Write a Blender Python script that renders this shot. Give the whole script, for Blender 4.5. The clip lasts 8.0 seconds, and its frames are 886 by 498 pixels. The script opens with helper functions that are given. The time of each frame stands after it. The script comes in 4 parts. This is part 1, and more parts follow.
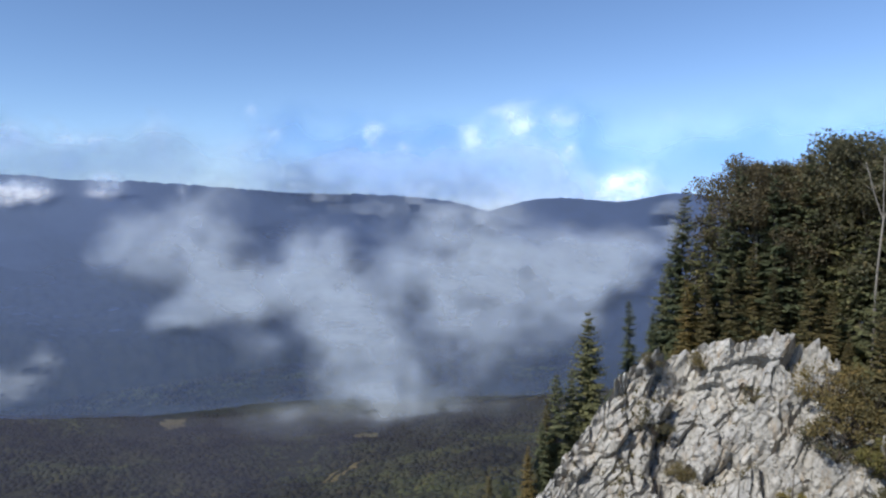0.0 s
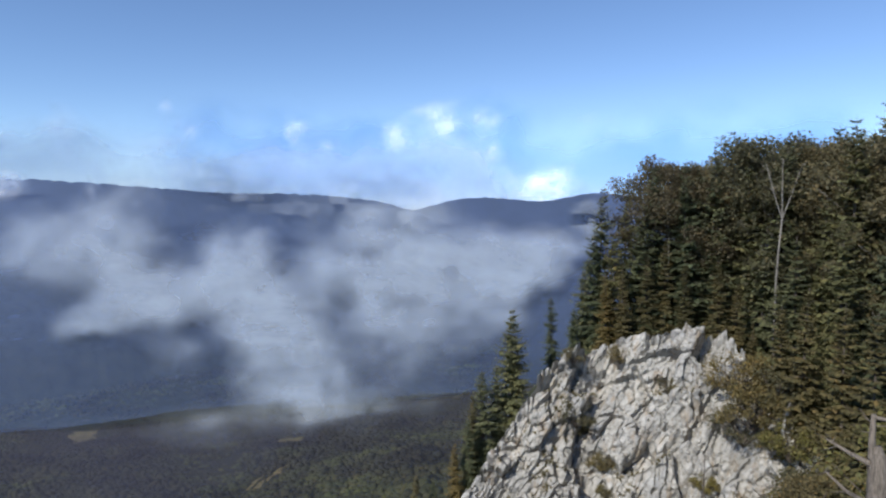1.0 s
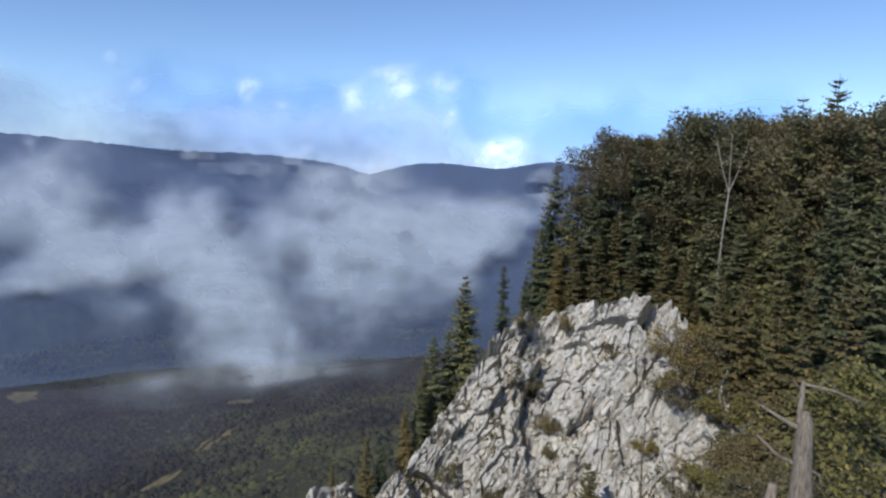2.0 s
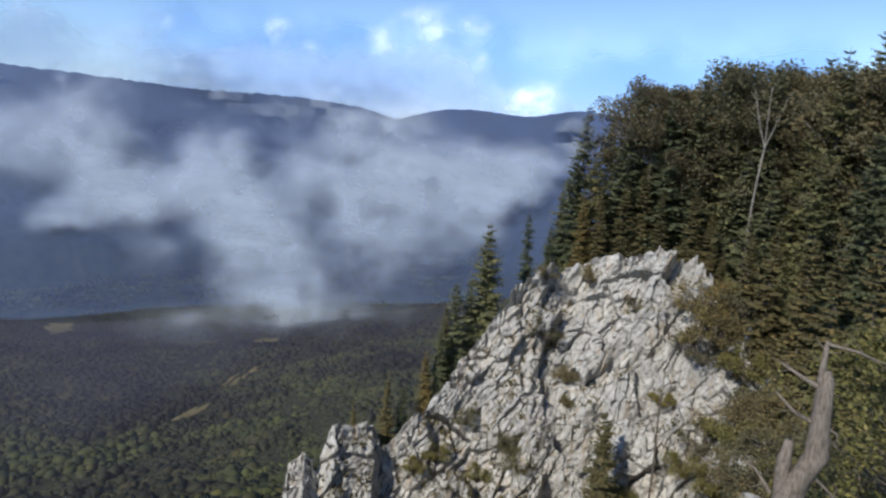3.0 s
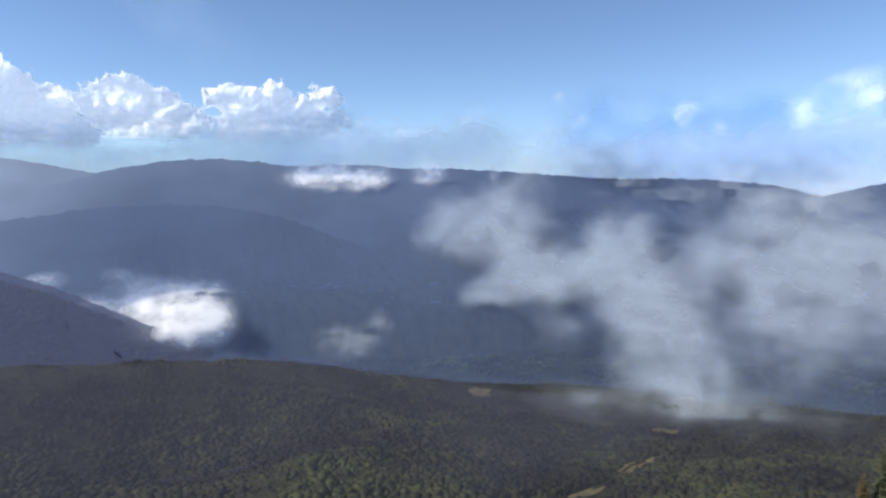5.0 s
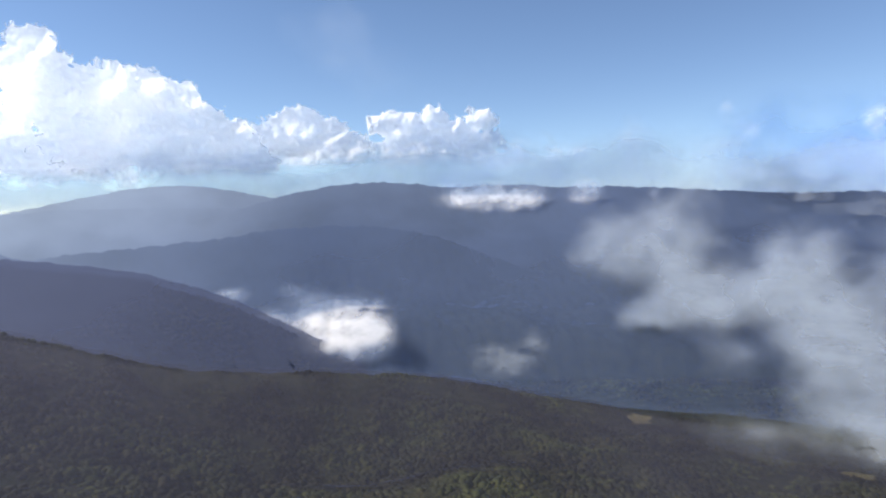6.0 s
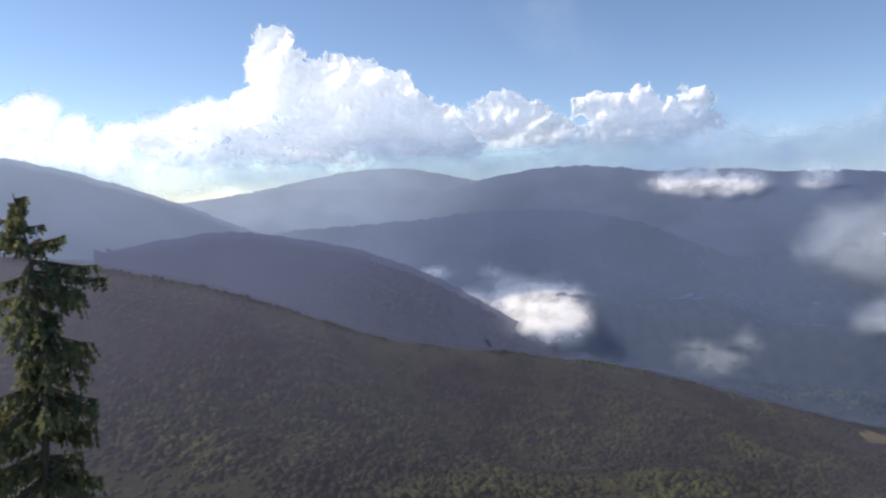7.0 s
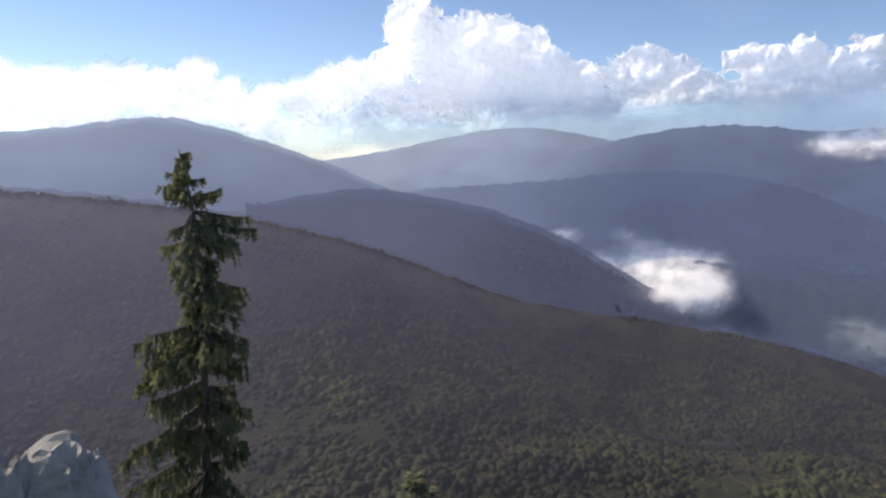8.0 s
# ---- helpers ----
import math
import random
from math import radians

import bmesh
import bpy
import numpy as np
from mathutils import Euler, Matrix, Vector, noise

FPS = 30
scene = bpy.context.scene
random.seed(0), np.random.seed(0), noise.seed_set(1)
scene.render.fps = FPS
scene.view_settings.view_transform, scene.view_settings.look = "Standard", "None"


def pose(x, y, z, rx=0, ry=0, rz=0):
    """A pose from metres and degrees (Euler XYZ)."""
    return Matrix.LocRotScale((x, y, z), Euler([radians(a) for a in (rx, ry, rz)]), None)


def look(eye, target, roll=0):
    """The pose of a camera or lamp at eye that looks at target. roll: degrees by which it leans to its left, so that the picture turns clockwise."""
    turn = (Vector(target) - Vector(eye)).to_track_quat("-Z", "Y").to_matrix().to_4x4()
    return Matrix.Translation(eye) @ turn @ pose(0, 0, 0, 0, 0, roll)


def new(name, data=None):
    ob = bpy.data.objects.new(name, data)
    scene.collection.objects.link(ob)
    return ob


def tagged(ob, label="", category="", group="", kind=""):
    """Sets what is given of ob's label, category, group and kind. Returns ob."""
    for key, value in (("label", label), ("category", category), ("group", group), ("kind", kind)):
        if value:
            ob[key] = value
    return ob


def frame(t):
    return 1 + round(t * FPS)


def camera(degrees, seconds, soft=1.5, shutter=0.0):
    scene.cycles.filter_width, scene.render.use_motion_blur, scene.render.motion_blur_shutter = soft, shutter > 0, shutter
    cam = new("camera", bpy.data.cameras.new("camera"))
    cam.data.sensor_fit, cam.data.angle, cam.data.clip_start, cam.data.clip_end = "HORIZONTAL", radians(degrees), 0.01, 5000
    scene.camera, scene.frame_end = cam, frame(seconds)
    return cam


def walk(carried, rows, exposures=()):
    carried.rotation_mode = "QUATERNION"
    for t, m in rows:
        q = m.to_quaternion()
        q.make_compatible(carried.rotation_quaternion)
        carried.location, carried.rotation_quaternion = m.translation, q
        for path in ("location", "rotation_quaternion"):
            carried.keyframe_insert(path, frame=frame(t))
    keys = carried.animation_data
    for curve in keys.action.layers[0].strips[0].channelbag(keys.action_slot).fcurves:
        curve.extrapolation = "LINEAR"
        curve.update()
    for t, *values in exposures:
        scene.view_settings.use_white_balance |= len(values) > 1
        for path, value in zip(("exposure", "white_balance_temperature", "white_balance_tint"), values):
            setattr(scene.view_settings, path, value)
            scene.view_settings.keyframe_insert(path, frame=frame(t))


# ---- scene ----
cam = camera(68.3, 8.0, soft=2.3, shutter=0.15)
EYE = Vector((0.0, 0.0, 1.6))
PATH = [  # seconds, yaw, pitch, roll
    (0.0, 0.00, -4.00, 0.00), (0.5, -3.17, -4.17, 0.37), (1.0, -6.56, -4.03, 0.03), (1.5, -8.84, -3.78, -0.85),
    (1.7, -9.96, -4.47, -1.01), (2.8, -9.89, -13.02, -3.08), (3.0, -7.92, -11.70, -3.14), (3.5, 0.97, -9.17, -2.44),
    (4.0, 9.68, -6.71, -0.86), (4.5, 16.85, -5.42, -0.78), (5.0, 26.12, -5.25, 0.19), (5.2, 28.69, -4.78, 0.29),
    (6.3, 44.46, -3.05, 1.33), (6.5, 47.98, -2.97, 1.22), (7.0, 57.02, -4.64, 0.33), (7.5, 64.15, -5.11, 0.38),
    (8.0, 68.48, -8.15, -0.32)]
walk(cam, [(t, pose(EYE.x, EYE.y, EYE.z, 90 + p, r, y)) for t, y, p, r in PATH],
     [(0.0, 0.05, 6050, 11), (4.5, 0.1, 6200, 11), (6.5, 0.13, 6750, 12), (8.0, 0.08, 7000, 15)])

# ---- light ----
SUN_AZ, SUN_EL = 131.0, 41.0


def heading(az, el=0.0):
    a, e = radians(az), radians(el)
    return Vector((-math.sin(a) * math.cos(e), math.cos(a) * math.cos(e), math.sin(e)))


world = bpy.data.worlds.new("sky")
scene.world = world
world.use_nodes = True
wn = world.node_tree.nodes
sky = wn.new("ShaderNodeTexSky")
sky.sky_type = "NISHITA"
sky.sun_disc = False
sky.sun_elevation, sky.sun_rotation = radians(SUN_EL), radians(-SUN_AZ)
sky.altitude, sky.air_density, sky.dust_density, sky.ozone_density = 1500.0, 0.85, 0.1, 3.0
wn["Background"].inputs["Strength"].default_value = 0.143
world.node_tree.links.new(sky.outputs["Color"], wn["Background"].inputs["Color"])
sun = new("sun", bpy.data.lights.new("sun", "SUN"))
sun.data.energy, sun.data.angle, sun.data.color = 4.5, radians(0.5), (1.0, 0.93, 0.80)
sun.matrix_world = look(heading(SUN_AZ, SUN_EL) * 100, (0, 0, 0))
scene.cycles.transparent_max_bounces = 96

# ---- materials ----


def material(name, rough=0.85):
    m = bpy.data.materials.new(name)
    m.use_nodes = True
    b = m.node_tree.nodes["Principled BSDF"]
    b.inputs["Roughness"].default_value = rough
    b.inputs["Specular IOR Level"].default_value = 0.25
    return m, m.node_tree.nodes, m.node_tree.links, b


def noise_node(nt, links, scale, detail=4.0, rough=0.6, coords="Object", stretch=None):
    tc = nt.new("ShaderNodeTexCoord")
    tex = nt.new("ShaderNodeTexNoise")
    tex.inputs["Scale"].default_value, tex.inputs["Detail"].default_value = scale, detail
    tex.inputs["Roughness"].default_value = rough
    if stretch:
        mp = nt.new("ShaderNodeMapping")
        mp.inputs["Scale"].default_value = stretch
        links.new(tc.outputs[coords], mp.inputs["Vector"])
        links.new(mp.outputs["Vector"], tex.inputs["Vector"])
    else:
        links.new(tc.outputs[coords], tex.inputs["Vector"])
    return tex.outputs["Fac"]


def ramp(nt, links, fac, stops):
    r = nt.new("ShaderNodeValToRGB")
    while len(r.color_ramp.elements) < len(stops):
        r.color_ramp.elements.new(0.5)
    for e, (p, c) in zip(r.color_ramp.elements, stops):
        e.position, e.color = p, (*c, 1.0)
    links.new(fac, r.inputs["Fac"])
    return r.outputs["Color"]


def mix(nt, links, fac, a, b, kind="MIX"):
    n = nt.new("ShaderNodeMix")
    n.data_type, n.blend_type = "RGBA", kind
    for sock, v in ((n.inputs[0], fac), (n.inputs[6], a), (n.inputs[7], b)):
        if isinstance(v, (int, float)):
            sock.default_value = v
        elif isinstance(v, tuple):
            sock.default_value = (*v, 1.0)
        else:
            links.new(v, sock)
    return n.outputs[2]


def bump(nt, links, bsdf, fac, strength, distance):
    n = nt.new("ShaderNodeBump")
    n.inputs["Strength"].default_value, n.inputs["Distance"].default_value = strength, distance
    links.new(fac, n.inputs["Height"])
    links.new(n.outputs["Normal"], bsdf.inputs["Normal"])


def foliage(name, dark, light, accent, share=0.15, through_light=0.42, patches=0.0):
    """Leaves or needles: hue varies leaf by leaf and tree by tree, and some light comes through."""
    m, nt, links, b = material(name, 0.6)
    geo, inf = nt.new("ShaderNodeNewGeometry"), nt.new("ShaderNodeObjectInfo")
    col = ramp(nt, links, geo.outputs["Random Per Island"], [(0.0, dark), (1.0 - share, light), (1.0, accent)])
    tree = ramp(nt, links, inf.outputs["Random"], [(0.0, (0.75, 0.8, 0.8)), (0.6, (1.05, 1.02, 0.97)), (1.0, (1.22, 1.08, 0.86))])
    col = mix(nt, links, 1.0, col, tree, "MULTIPLY")
    if patches:
        spread = noise_node(nt, links, patches, 4.0, 0.6)
        col = mix(nt, links, 1.0, col, ramp(nt, links, spread, [(0.36, (0.45, 0.42, 0.5)), (0.5, (0.9, 0.87, 0.8)), (0.62, (1.4, 1.5, 0.95))]), "MULTIPLY")
        stand = noise_node(nt, links, patches * 5, 3.0, 0.6)
        col = mix(nt, links, 1.0, col, ramp(nt, links, stand, [(0.36, (0.6, 0.6, 0.66)), (0.5, (0.95, 0.95, 0.95)), (0.64, (1.35, 1.3, 1.1))]), "MULTIPLY")
    links.new(col, b.inputs["Base Color"])
    tr = nt.new("ShaderNodeBsdfTranslucent")
    links.new(col, tr.inputs["Color"])
    ms = nt.new("ShaderNodeMixShader")
    ms.inputs["Fac"].default_value = through_light
    links.new(b.outputs[0], ms.inputs[1])
    links.new(tr.outputs[0], ms.inputs[2])
    links.new(ms.outputs[0], nt["Material Output"].inputs["Surface"])
    return m


def forest_ground(name, stops, scale):
    m, nt, links, b = material(name, 0.95)
    n1 = noise_node(nt, links, scale, 6.0, 0.7)
    n2 = noise_node(nt, links, scale / 14, 3.0, 0.5)
    col = ramp(nt, links, n1, stops)
    col = mix(nt, links, 1.0, col, ramp(nt, links, n2, [(0.3, (0.7, 0.75, 0.75)), (0.7, (1.2, 1.1, 1.0))]), "MULTIPLY")
    links.new(col, b.inputs["Base Color"])
    bump(nt, links, b, n1, 1.0, 8.0)
    return m


def bark(name, dark, light):
    m, nt, links, b = material(name, 0.9)
    n = noise_node(nt, links, 6.0, 5.0, 0.65, stretch=(4.0, 4.0, 0.7))
    links.new(ramp(nt, links, n, [(0.3, dark), (0.7, light)]), b.inputs["Base Color"])
    bump(nt, links, b, n, 0.8, 0.03)
    return m


def limestone():
    m, nt, links, b = material("weathered_limestone", 0.9)
    big = noise_node(nt, links, 0.25, 5.0, 0.6)
    fine = noise_node(nt, links, 2.2, 8.0, 0.7)
    streak = noise_node(nt, links, 0.6, 5.0, 0.65, stretch=(2.2, 2.2, 0.4))
    col = ramp(nt, links, fine, [(0.3, (0.15, 0.145, 0.13)), (0.44, (0.36, 0.35, 0.32)), (0.7, (0.56, 0.545, 0.51))])
    stain = ramp(nt, links, streak, [(0.53, (0, 0, 0)), (0.66, (1, 1, 1))])
    col = mix(nt, links, stain, col, mix(nt, links, 0.6, col, (0.30, 0.22, 0.13)))
    col = mix(nt, links, 1.0, col, ramp(nt, links, big, [(0.3, (0.8, 0.8, 0.82)), (0.65, (1.1, 1.08, 1.05))]), "MULTIPLY")
    links.new(col, b.inputs["Base Color"])
    bump(nt, links, b, fine, 0.6, 0.2)
    return m


def cloud_material(name, low, high, scale, front=(0.6, 0.61, 0.63), back=(0.5, 0.5, 0.5), even=False):
    """Water droplets: a thin white scatterer, denser and thinner by its own billows."""
    m = bpy.data.materials.new(name)
    m.use_nodes = True
    nt, links = m.node_tree.nodes, m.node_tree.links
    nt.remove(nt["Principled BSDF"])
    att = nt.new("ShaderNodeAttribute")
    att.attribute_name = "thickness"
    n = noise_node(nt, links, scale, 5.0, 0.6)
    rm = nt.new("ShaderNodeMapRange")
    rm.inputs["From Min"].default_value, rm.inputs["From Max"].default_value = low, high
    links.new(n, rm.inputs["Value"])
    mu = nt.new("ShaderNodeMath")
    mu.operation, mu.use_clamp = "MULTIPLY", True
    links.new(rm.outputs["Result"], mu.inputs[0])
    links.new(att.outputs["Fac"], mu.inputs[1])
    d, t, tp = nt.new("ShaderNodeBsdfDiffuse"), nt.new("ShaderNodeBsdfTranslucent"), nt.new("ShaderNodeBsdfTransparent")
    d.inputs["Color"].default_value, t.inputs["Color"].default_value = (*front, 1.0), (*back, 1.0)
    if even:  # droplets scatter alike whichever way the layer leans
        up = nt.new("ShaderNodeCombineXYZ")
        up.inputs[2].default_value = 1.0
        links.new(up.outputs[0], d.inputs["Normal"])
        links.new(up.outputs[0], t.inputs["Normal"])
        m.cycles.use_bump_map_correction = False
    body, out = nt.new("ShaderNodeAddShader"), nt.new("ShaderNodeMixShader")
    links.new(d.outputs[0], body.inputs[0])
    links.new(t.outputs[0], body.inputs[1])
    links.new(mu.outputs[0], out.inputs["Fac"])
    links.new(tp.outputs[0], out.inputs[1])
    links.new(body.outputs[0], out.inputs[2])
    links.new(out.outputs[0], nt["Material Output"].inputs["Surface"])
    return m


ROCK = limestone()
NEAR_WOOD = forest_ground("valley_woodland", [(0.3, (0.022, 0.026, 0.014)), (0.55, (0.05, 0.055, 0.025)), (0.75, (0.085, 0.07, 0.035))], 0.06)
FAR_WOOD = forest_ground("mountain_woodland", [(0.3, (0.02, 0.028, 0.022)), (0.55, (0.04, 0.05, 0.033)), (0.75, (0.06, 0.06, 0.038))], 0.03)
CROWNS = foliage("valley_crowns", (0.09, 0.094, 0.058), (0.108, 0.11, 0.064), (0.135, 0.12, 0.068), 0.2, 0.45, patches=0.006)
NEEDLES = foliage("fir_needles", (0.11, 0.126, 0.073), (0.192, 0.208, 0.114), (0.29, 0.278, 0.14))
RUSTY = foliage("rusty_needles", (0.125, 0.118, 0.06), (0.215, 0.185, 0.088), (0.29, 0.215, 0.095))
LEAVES = foliage("beech_leaves", (0.10, 0.094, 0.056), (0.185, 0.165, 0.092), (0.27, 0.205, 0.10))
BRIGHT = foliage("sunlit_leaves", (0.12, 0.118, 0.042), (0.24, 0.22, 0.075), (0.36, 0.295, 0.11))
RUST_LEAVES = foliage("browning_leaves", (0.11, 0.09, 0.055), (0.19, 0.15, 0.085), (0.26, 0.185, 0.09))
GRASS = foliage("dry_grass", (0.07, 0.065, 0.025), (0.15, 0.13, 0.05), (0.24, 0.19, 0.08), 0.3, 0.3)
BARK = bark("fir_bark", (0.05, 0.04, 0.032), (0.16, 0.135, 0.11))
PALE_BARK = bark("beech_bark", (0.12, 0.11, 0.10), (0.29, 0.27, 0.24))
DEAD_WOOD = bark("weathered_dead_wood", (0.07, 0.058, 0.046), (0.27, 0.23, 0.19))
MEADOW = forest_ground("mown_meadow", [(0.3, (0.19, 0.165, 0.075)), (0.55, (0.30, 0.25, 0.11)), (0.8, (0.38, 0.3, 0.14))], 0.08)
MIST = cloud_material("valley_mist", -0.1, 0.6, 0.003, (0.43, 0.48, 0.54), (0.43, 0.48, 0.54), True)
HEAP = cloud_material("heaped_cloud", -0.6, 0.2, 0.006, (0.75, 0.755, 0.77), (0.5, 0.495, 0.485))
PUFF = cloud_material("bright_mist", 0.0, 0.5, 0.009, (0.8, 0.79, 0.77), (0.8, 0.785, 0.76))
BANK = cloud_material("bright_cloud_bank", 0.2, 0.52, 0.006, (0.64, 0.655, 0.68), (0.62, 0.615, 0.605))
TUFTS = cloud_material("thin_cloud", 0.3, 0.62, 0.004, (0.78, 0.8, 0.83), (0.74, 0.75, 0.77))

# Sky colour for an added sheet that deepens the pale low sky.
SKY_TINT = cloud_material("sky_tint", -0.6, 0.2, 0.002, (0.14, 0.33, 0.72), (0.08, 0.17, 0.36))
VEIL = cloud_material("milky_veil", -0.2, 0.5, 0.002, (0.43, 0.5, 0.57), (0.38, 0.44, 0.51))

# ---- numeric noise ----


def lattice(ix, iy, iz, seed):
    h = (ix * 374761393 + iy * 668265263 + iz * 2147483647 + seed * 1274126177) & 0xFFFFFFFF
    h = ((h ^ (h >> 13)) * 1103515245) & 0xFFFFFFFF
    h = ((h ^ (h >> 16)) * 2654435761) & 0xFFFFFFFF
    return (h ^ (h >> 15)) / 4294967295.0


def value_noise(p, seed=0):
    i = np.floor(p).astype(np.int64)
    f = p - i
    f = f * f * (3 - 2 * f)
    out = 0.0
    for dx in (0, 1):
        for dy in (0, 1):
            for dz in (0, 1):
                w = (f[:, 0] if dx else 1 - f[:, 0]) * (f[:, 1] if dy else 1 - f[:, 1]) * (f[:, 2] if dz else 1 - f[:, 2])
                out = out + w * lattice(i[:, 0] + dx, i[:, 1] + dy, i[:, 2] + dz, seed)
    return out * 2 - 1


def fbm(p, octaves=4, seed=0, gain=0.5):
    out, a = 0.0, 1.0
    for o in range(octaves):
        out = out + a * value_noise(p * 2.0 ** o, seed + o)
        a *= gain
    return out


def facets(p, size, tilt, seed):
    """Broken rock: every cell of a scattered grid is a flat face with its own height and lean. Returns height, nearness to a crack."""
    q = p / size
    base = np.floor(q).astype(np.int64)
    best = np.full(len(q), 9e9)
    second = np.full(len(q), 9e9)
    height = np.zeros(len(q))
    for dx in (-1, 0, 1):
        for dy in (-1, 0, 1):
            for dz in (-1, 0, 1):
                c = base + np.array((dx, dy, dz))
                h = [lattice(c[:, 0], c[:, 1], c[:, 2], seed + k) for k in range(7)]
                centre = c + np.stack(h[:3], 1)
                d = q - centre
                dist = (d * d).sum(1)
                hgt = h[3] * 2 - 1 + tilt * ((h[4] * 2 - 1) * d[:, 0] + (h[5] * 2 - 1) * d[:, 1] + (h[6] * 2 - 1) * d[:, 2])
                near = dist < best
                second = np.where(near, best, np.minimum(second, dist))
                height = np.where(near, hgt, height)
                best = np.where(near, dist, best)
    return height, np.sqrt(second) - np.sqrt(best)


# ---- mesh helpers ----


def mesh_from(name, verts, faces, mat, smooth=False):
    me = bpy.data.meshes.new(name)
    verts = np.asarray(verts, dtype=np.float32)
    faces = np.asarray(faces, dtype=np.int32)
    me.vertices.add(len(verts))
    me.vertices.foreach_set("co", verts.ravel())
    n = faces.shape[1]
    me.loops.add(faces.size)
    me.loops.foreach_set("vertex_index", faces.ravel())
    me.polygons.add(len(faces))
    me.polygons.foreach_set("loop_start", np.arange(0, faces.size, n, dtype=np.int32))
    me.polygons.foreach_set("use_smooth", np.full(len(faces), smooth))
    me.materials.append(mat)
    me.update(calc_edges=True)
    me.validate()
    return me


def part(name, me, parent, label=""):
    ob = new(name, me)
    ob.parent = parent
    return tagged(ob, label)


def thing(name, x, y, z, label, category, group="", kind=""):
    ob = new(name)
    ob.location = (x, y, z)
    ob.empty_display_size = 0.2
    return tagged(ob, label, category, group, kind)


class Builder:
    """Gathers quads and triangles (as quads with a repeated end split in two triangles)."""

    def __init__(self):
        self.v, self.f = [], []

    def tri(self, a, b, c):
        n = len(self.v)
        self.v += [a, b, c]
        self.f.append((n, n + 1, n + 2))

    def quad(self, a, b, c, d):
        n = len(self.v)
        self.v += [a, b, c, d]
        self.f += [(n, n + 1, n + 2), (n, n + 2, n + 3)]

    def tube(self, pts, radii, sides=7):
        n = len(self.v)
        for i, (p, r) in enumerate(zip(pts, radii)):
            d = (pts[min(i + 1, len(pts) - 1)] - pts[max(i - 1, 0)]).normalized()
            u = d.cross(Vector((0.31, 0.95, 0.07))).normalized()
            w = d.cross(u)
            for k in range(sides):
                a = 2 * math.pi * k / sides
                self.v.append(p + (u * math.cos(a) + w * math.sin(a)) * r)
        for i in range(len(pts) - 1):
            for k in range(sides):
                a, b = n + i * sides + k, n + i * sides + (k + 1) % sides
                self.f += [(a, b, b + sides), (a, b + sides, a + sides)]
        top = n + (len(pts) - 1) * sides
        for k in range(1, sides - 1):
            self.f.append((top, top + k, top + k + 1))

    def mesh(self, name, mat, smooth=False):
        return mesh_from(name, [tuple(v) for v in self.v], self.f, mat, smooth)


# ---- the land ----
CRAG_AZ = [-60, -40, -36.4, -33.3, -30.3, -26.3, -24.0, -22.1, -19.5, -17.5, -12.8, -9.9, -6.9, -3.8, -2.9, 0.7, 2.3, 3.6, 4.9, 7.0]
CRAG_EL = [-19, -19.5, -18.0, -14.8, -11.2, -10.6, -11.9, -11.6, -13.2, -12.6, -18.8, -22.8, -26.2, -29.4, -26.6, -27.0, -30.4, -29.2, -29.8, -40]


def crag_r(az):
    return np.interp(az, [-60, -38, -30, -20, -13, -4, 5], [44, 50, 58, 60, 57, 50, 46])


def crag_z(az):
    return EYE.z + crag_r(az) * np.tan(np.radians(np.interp(az, CRAG_AZ, CRAG_EL)))


RIDGES = [  # name, distance, front slope, back slope, headings, elevations
    ("left_hill", 2150, 0.42, 0.30, [45, 60, 66, 73.1, 79.3, 85.7, 91.1, 94.5, 97.6, 102.3, 112, 125, 150],
     [-16, -8.4, -6.0, -3.4, -0.8, 1.3, 2.6, 2.2, 1.5, 1.0, 0.6, 0, -2]),
    ("left_spur", 1700, 0.42, 0.40, [34, 40, 45, 48, 50, 52, 55, 57.8, 64.7, 72.6, 76, 80, 88, 100],
     [-17, -15.0, -13.6, -12.5, -11.75, -10.8, -9.1, -7.6, -5.1, -3.7, -3.5, -4.0, -5.6, -7.5]),
    ("middle_hill", 2600, 450, 0.3, [10, 18, 24.7, 34, 37.5, 40.7, 44, 47.2, 53.5, 59.2, 66, 75, 90],
     [-13, -9.5, -7.2, -4.7, -3.2, -2.1, -1.5, -1.2, -1.3, -2.1, -2.6, -3.4, -4]),
    ("far_ridge", 3600, 500, 0.3, [-25, -12, -6, -2.3, -0.4, 4.7, 10.9, 15.3, 19.2, 26.5, 29.5, 33.3, 39.0, 42.8, 47.8, 52.1, 56.2, 59.2, 64, 75],
     [-5, -3, -1.4, -0.2, 0.3, 0.75, 0.8, 1.0, 1.4, 1.8, 1.7, 2.2, 1.9, 2.5, 2.5, 1.8, 0.6, -0.3, -1.2, -3]),
    ("right_mountain", 4200, 500, 0.3, [-70, -40, -28, -23.2, -21.5, -19.1, -15.7, -13.4, -10.1, -6.9, -3, 3],
     [-1, 0.2, 0.2, 0.4, 0.8, 1.0, 0.0, 0.2, 0.6, 0.2, -1, -3]),
    ("low_ridge", 3700, 500, 0.3, [42, 50, 57.3, 63, 70, 74.7, 78.6, 84, 95], [0.2, 0.4, 0.5, 0.6, 0.6, 0.1, -0.6, -1.4, -3]),
    ("far_mountain", 3900, 540, 0.3, [44, 50, 53.9, 60.5, 65.3, 72.6, 79.3, 90], [-1, 0.4, 1.3, 2.5, 2.2, 0.5, -0.6, -1]),
]
SPUR_AZ = [-60, -30, -8.3, -0.8, 9.2, 20.9, 30.7, 41.9, 51.4, 58.7, 62.5, 69.6, 76.6, 84.6, 93.2, 102.4, 120, 180]
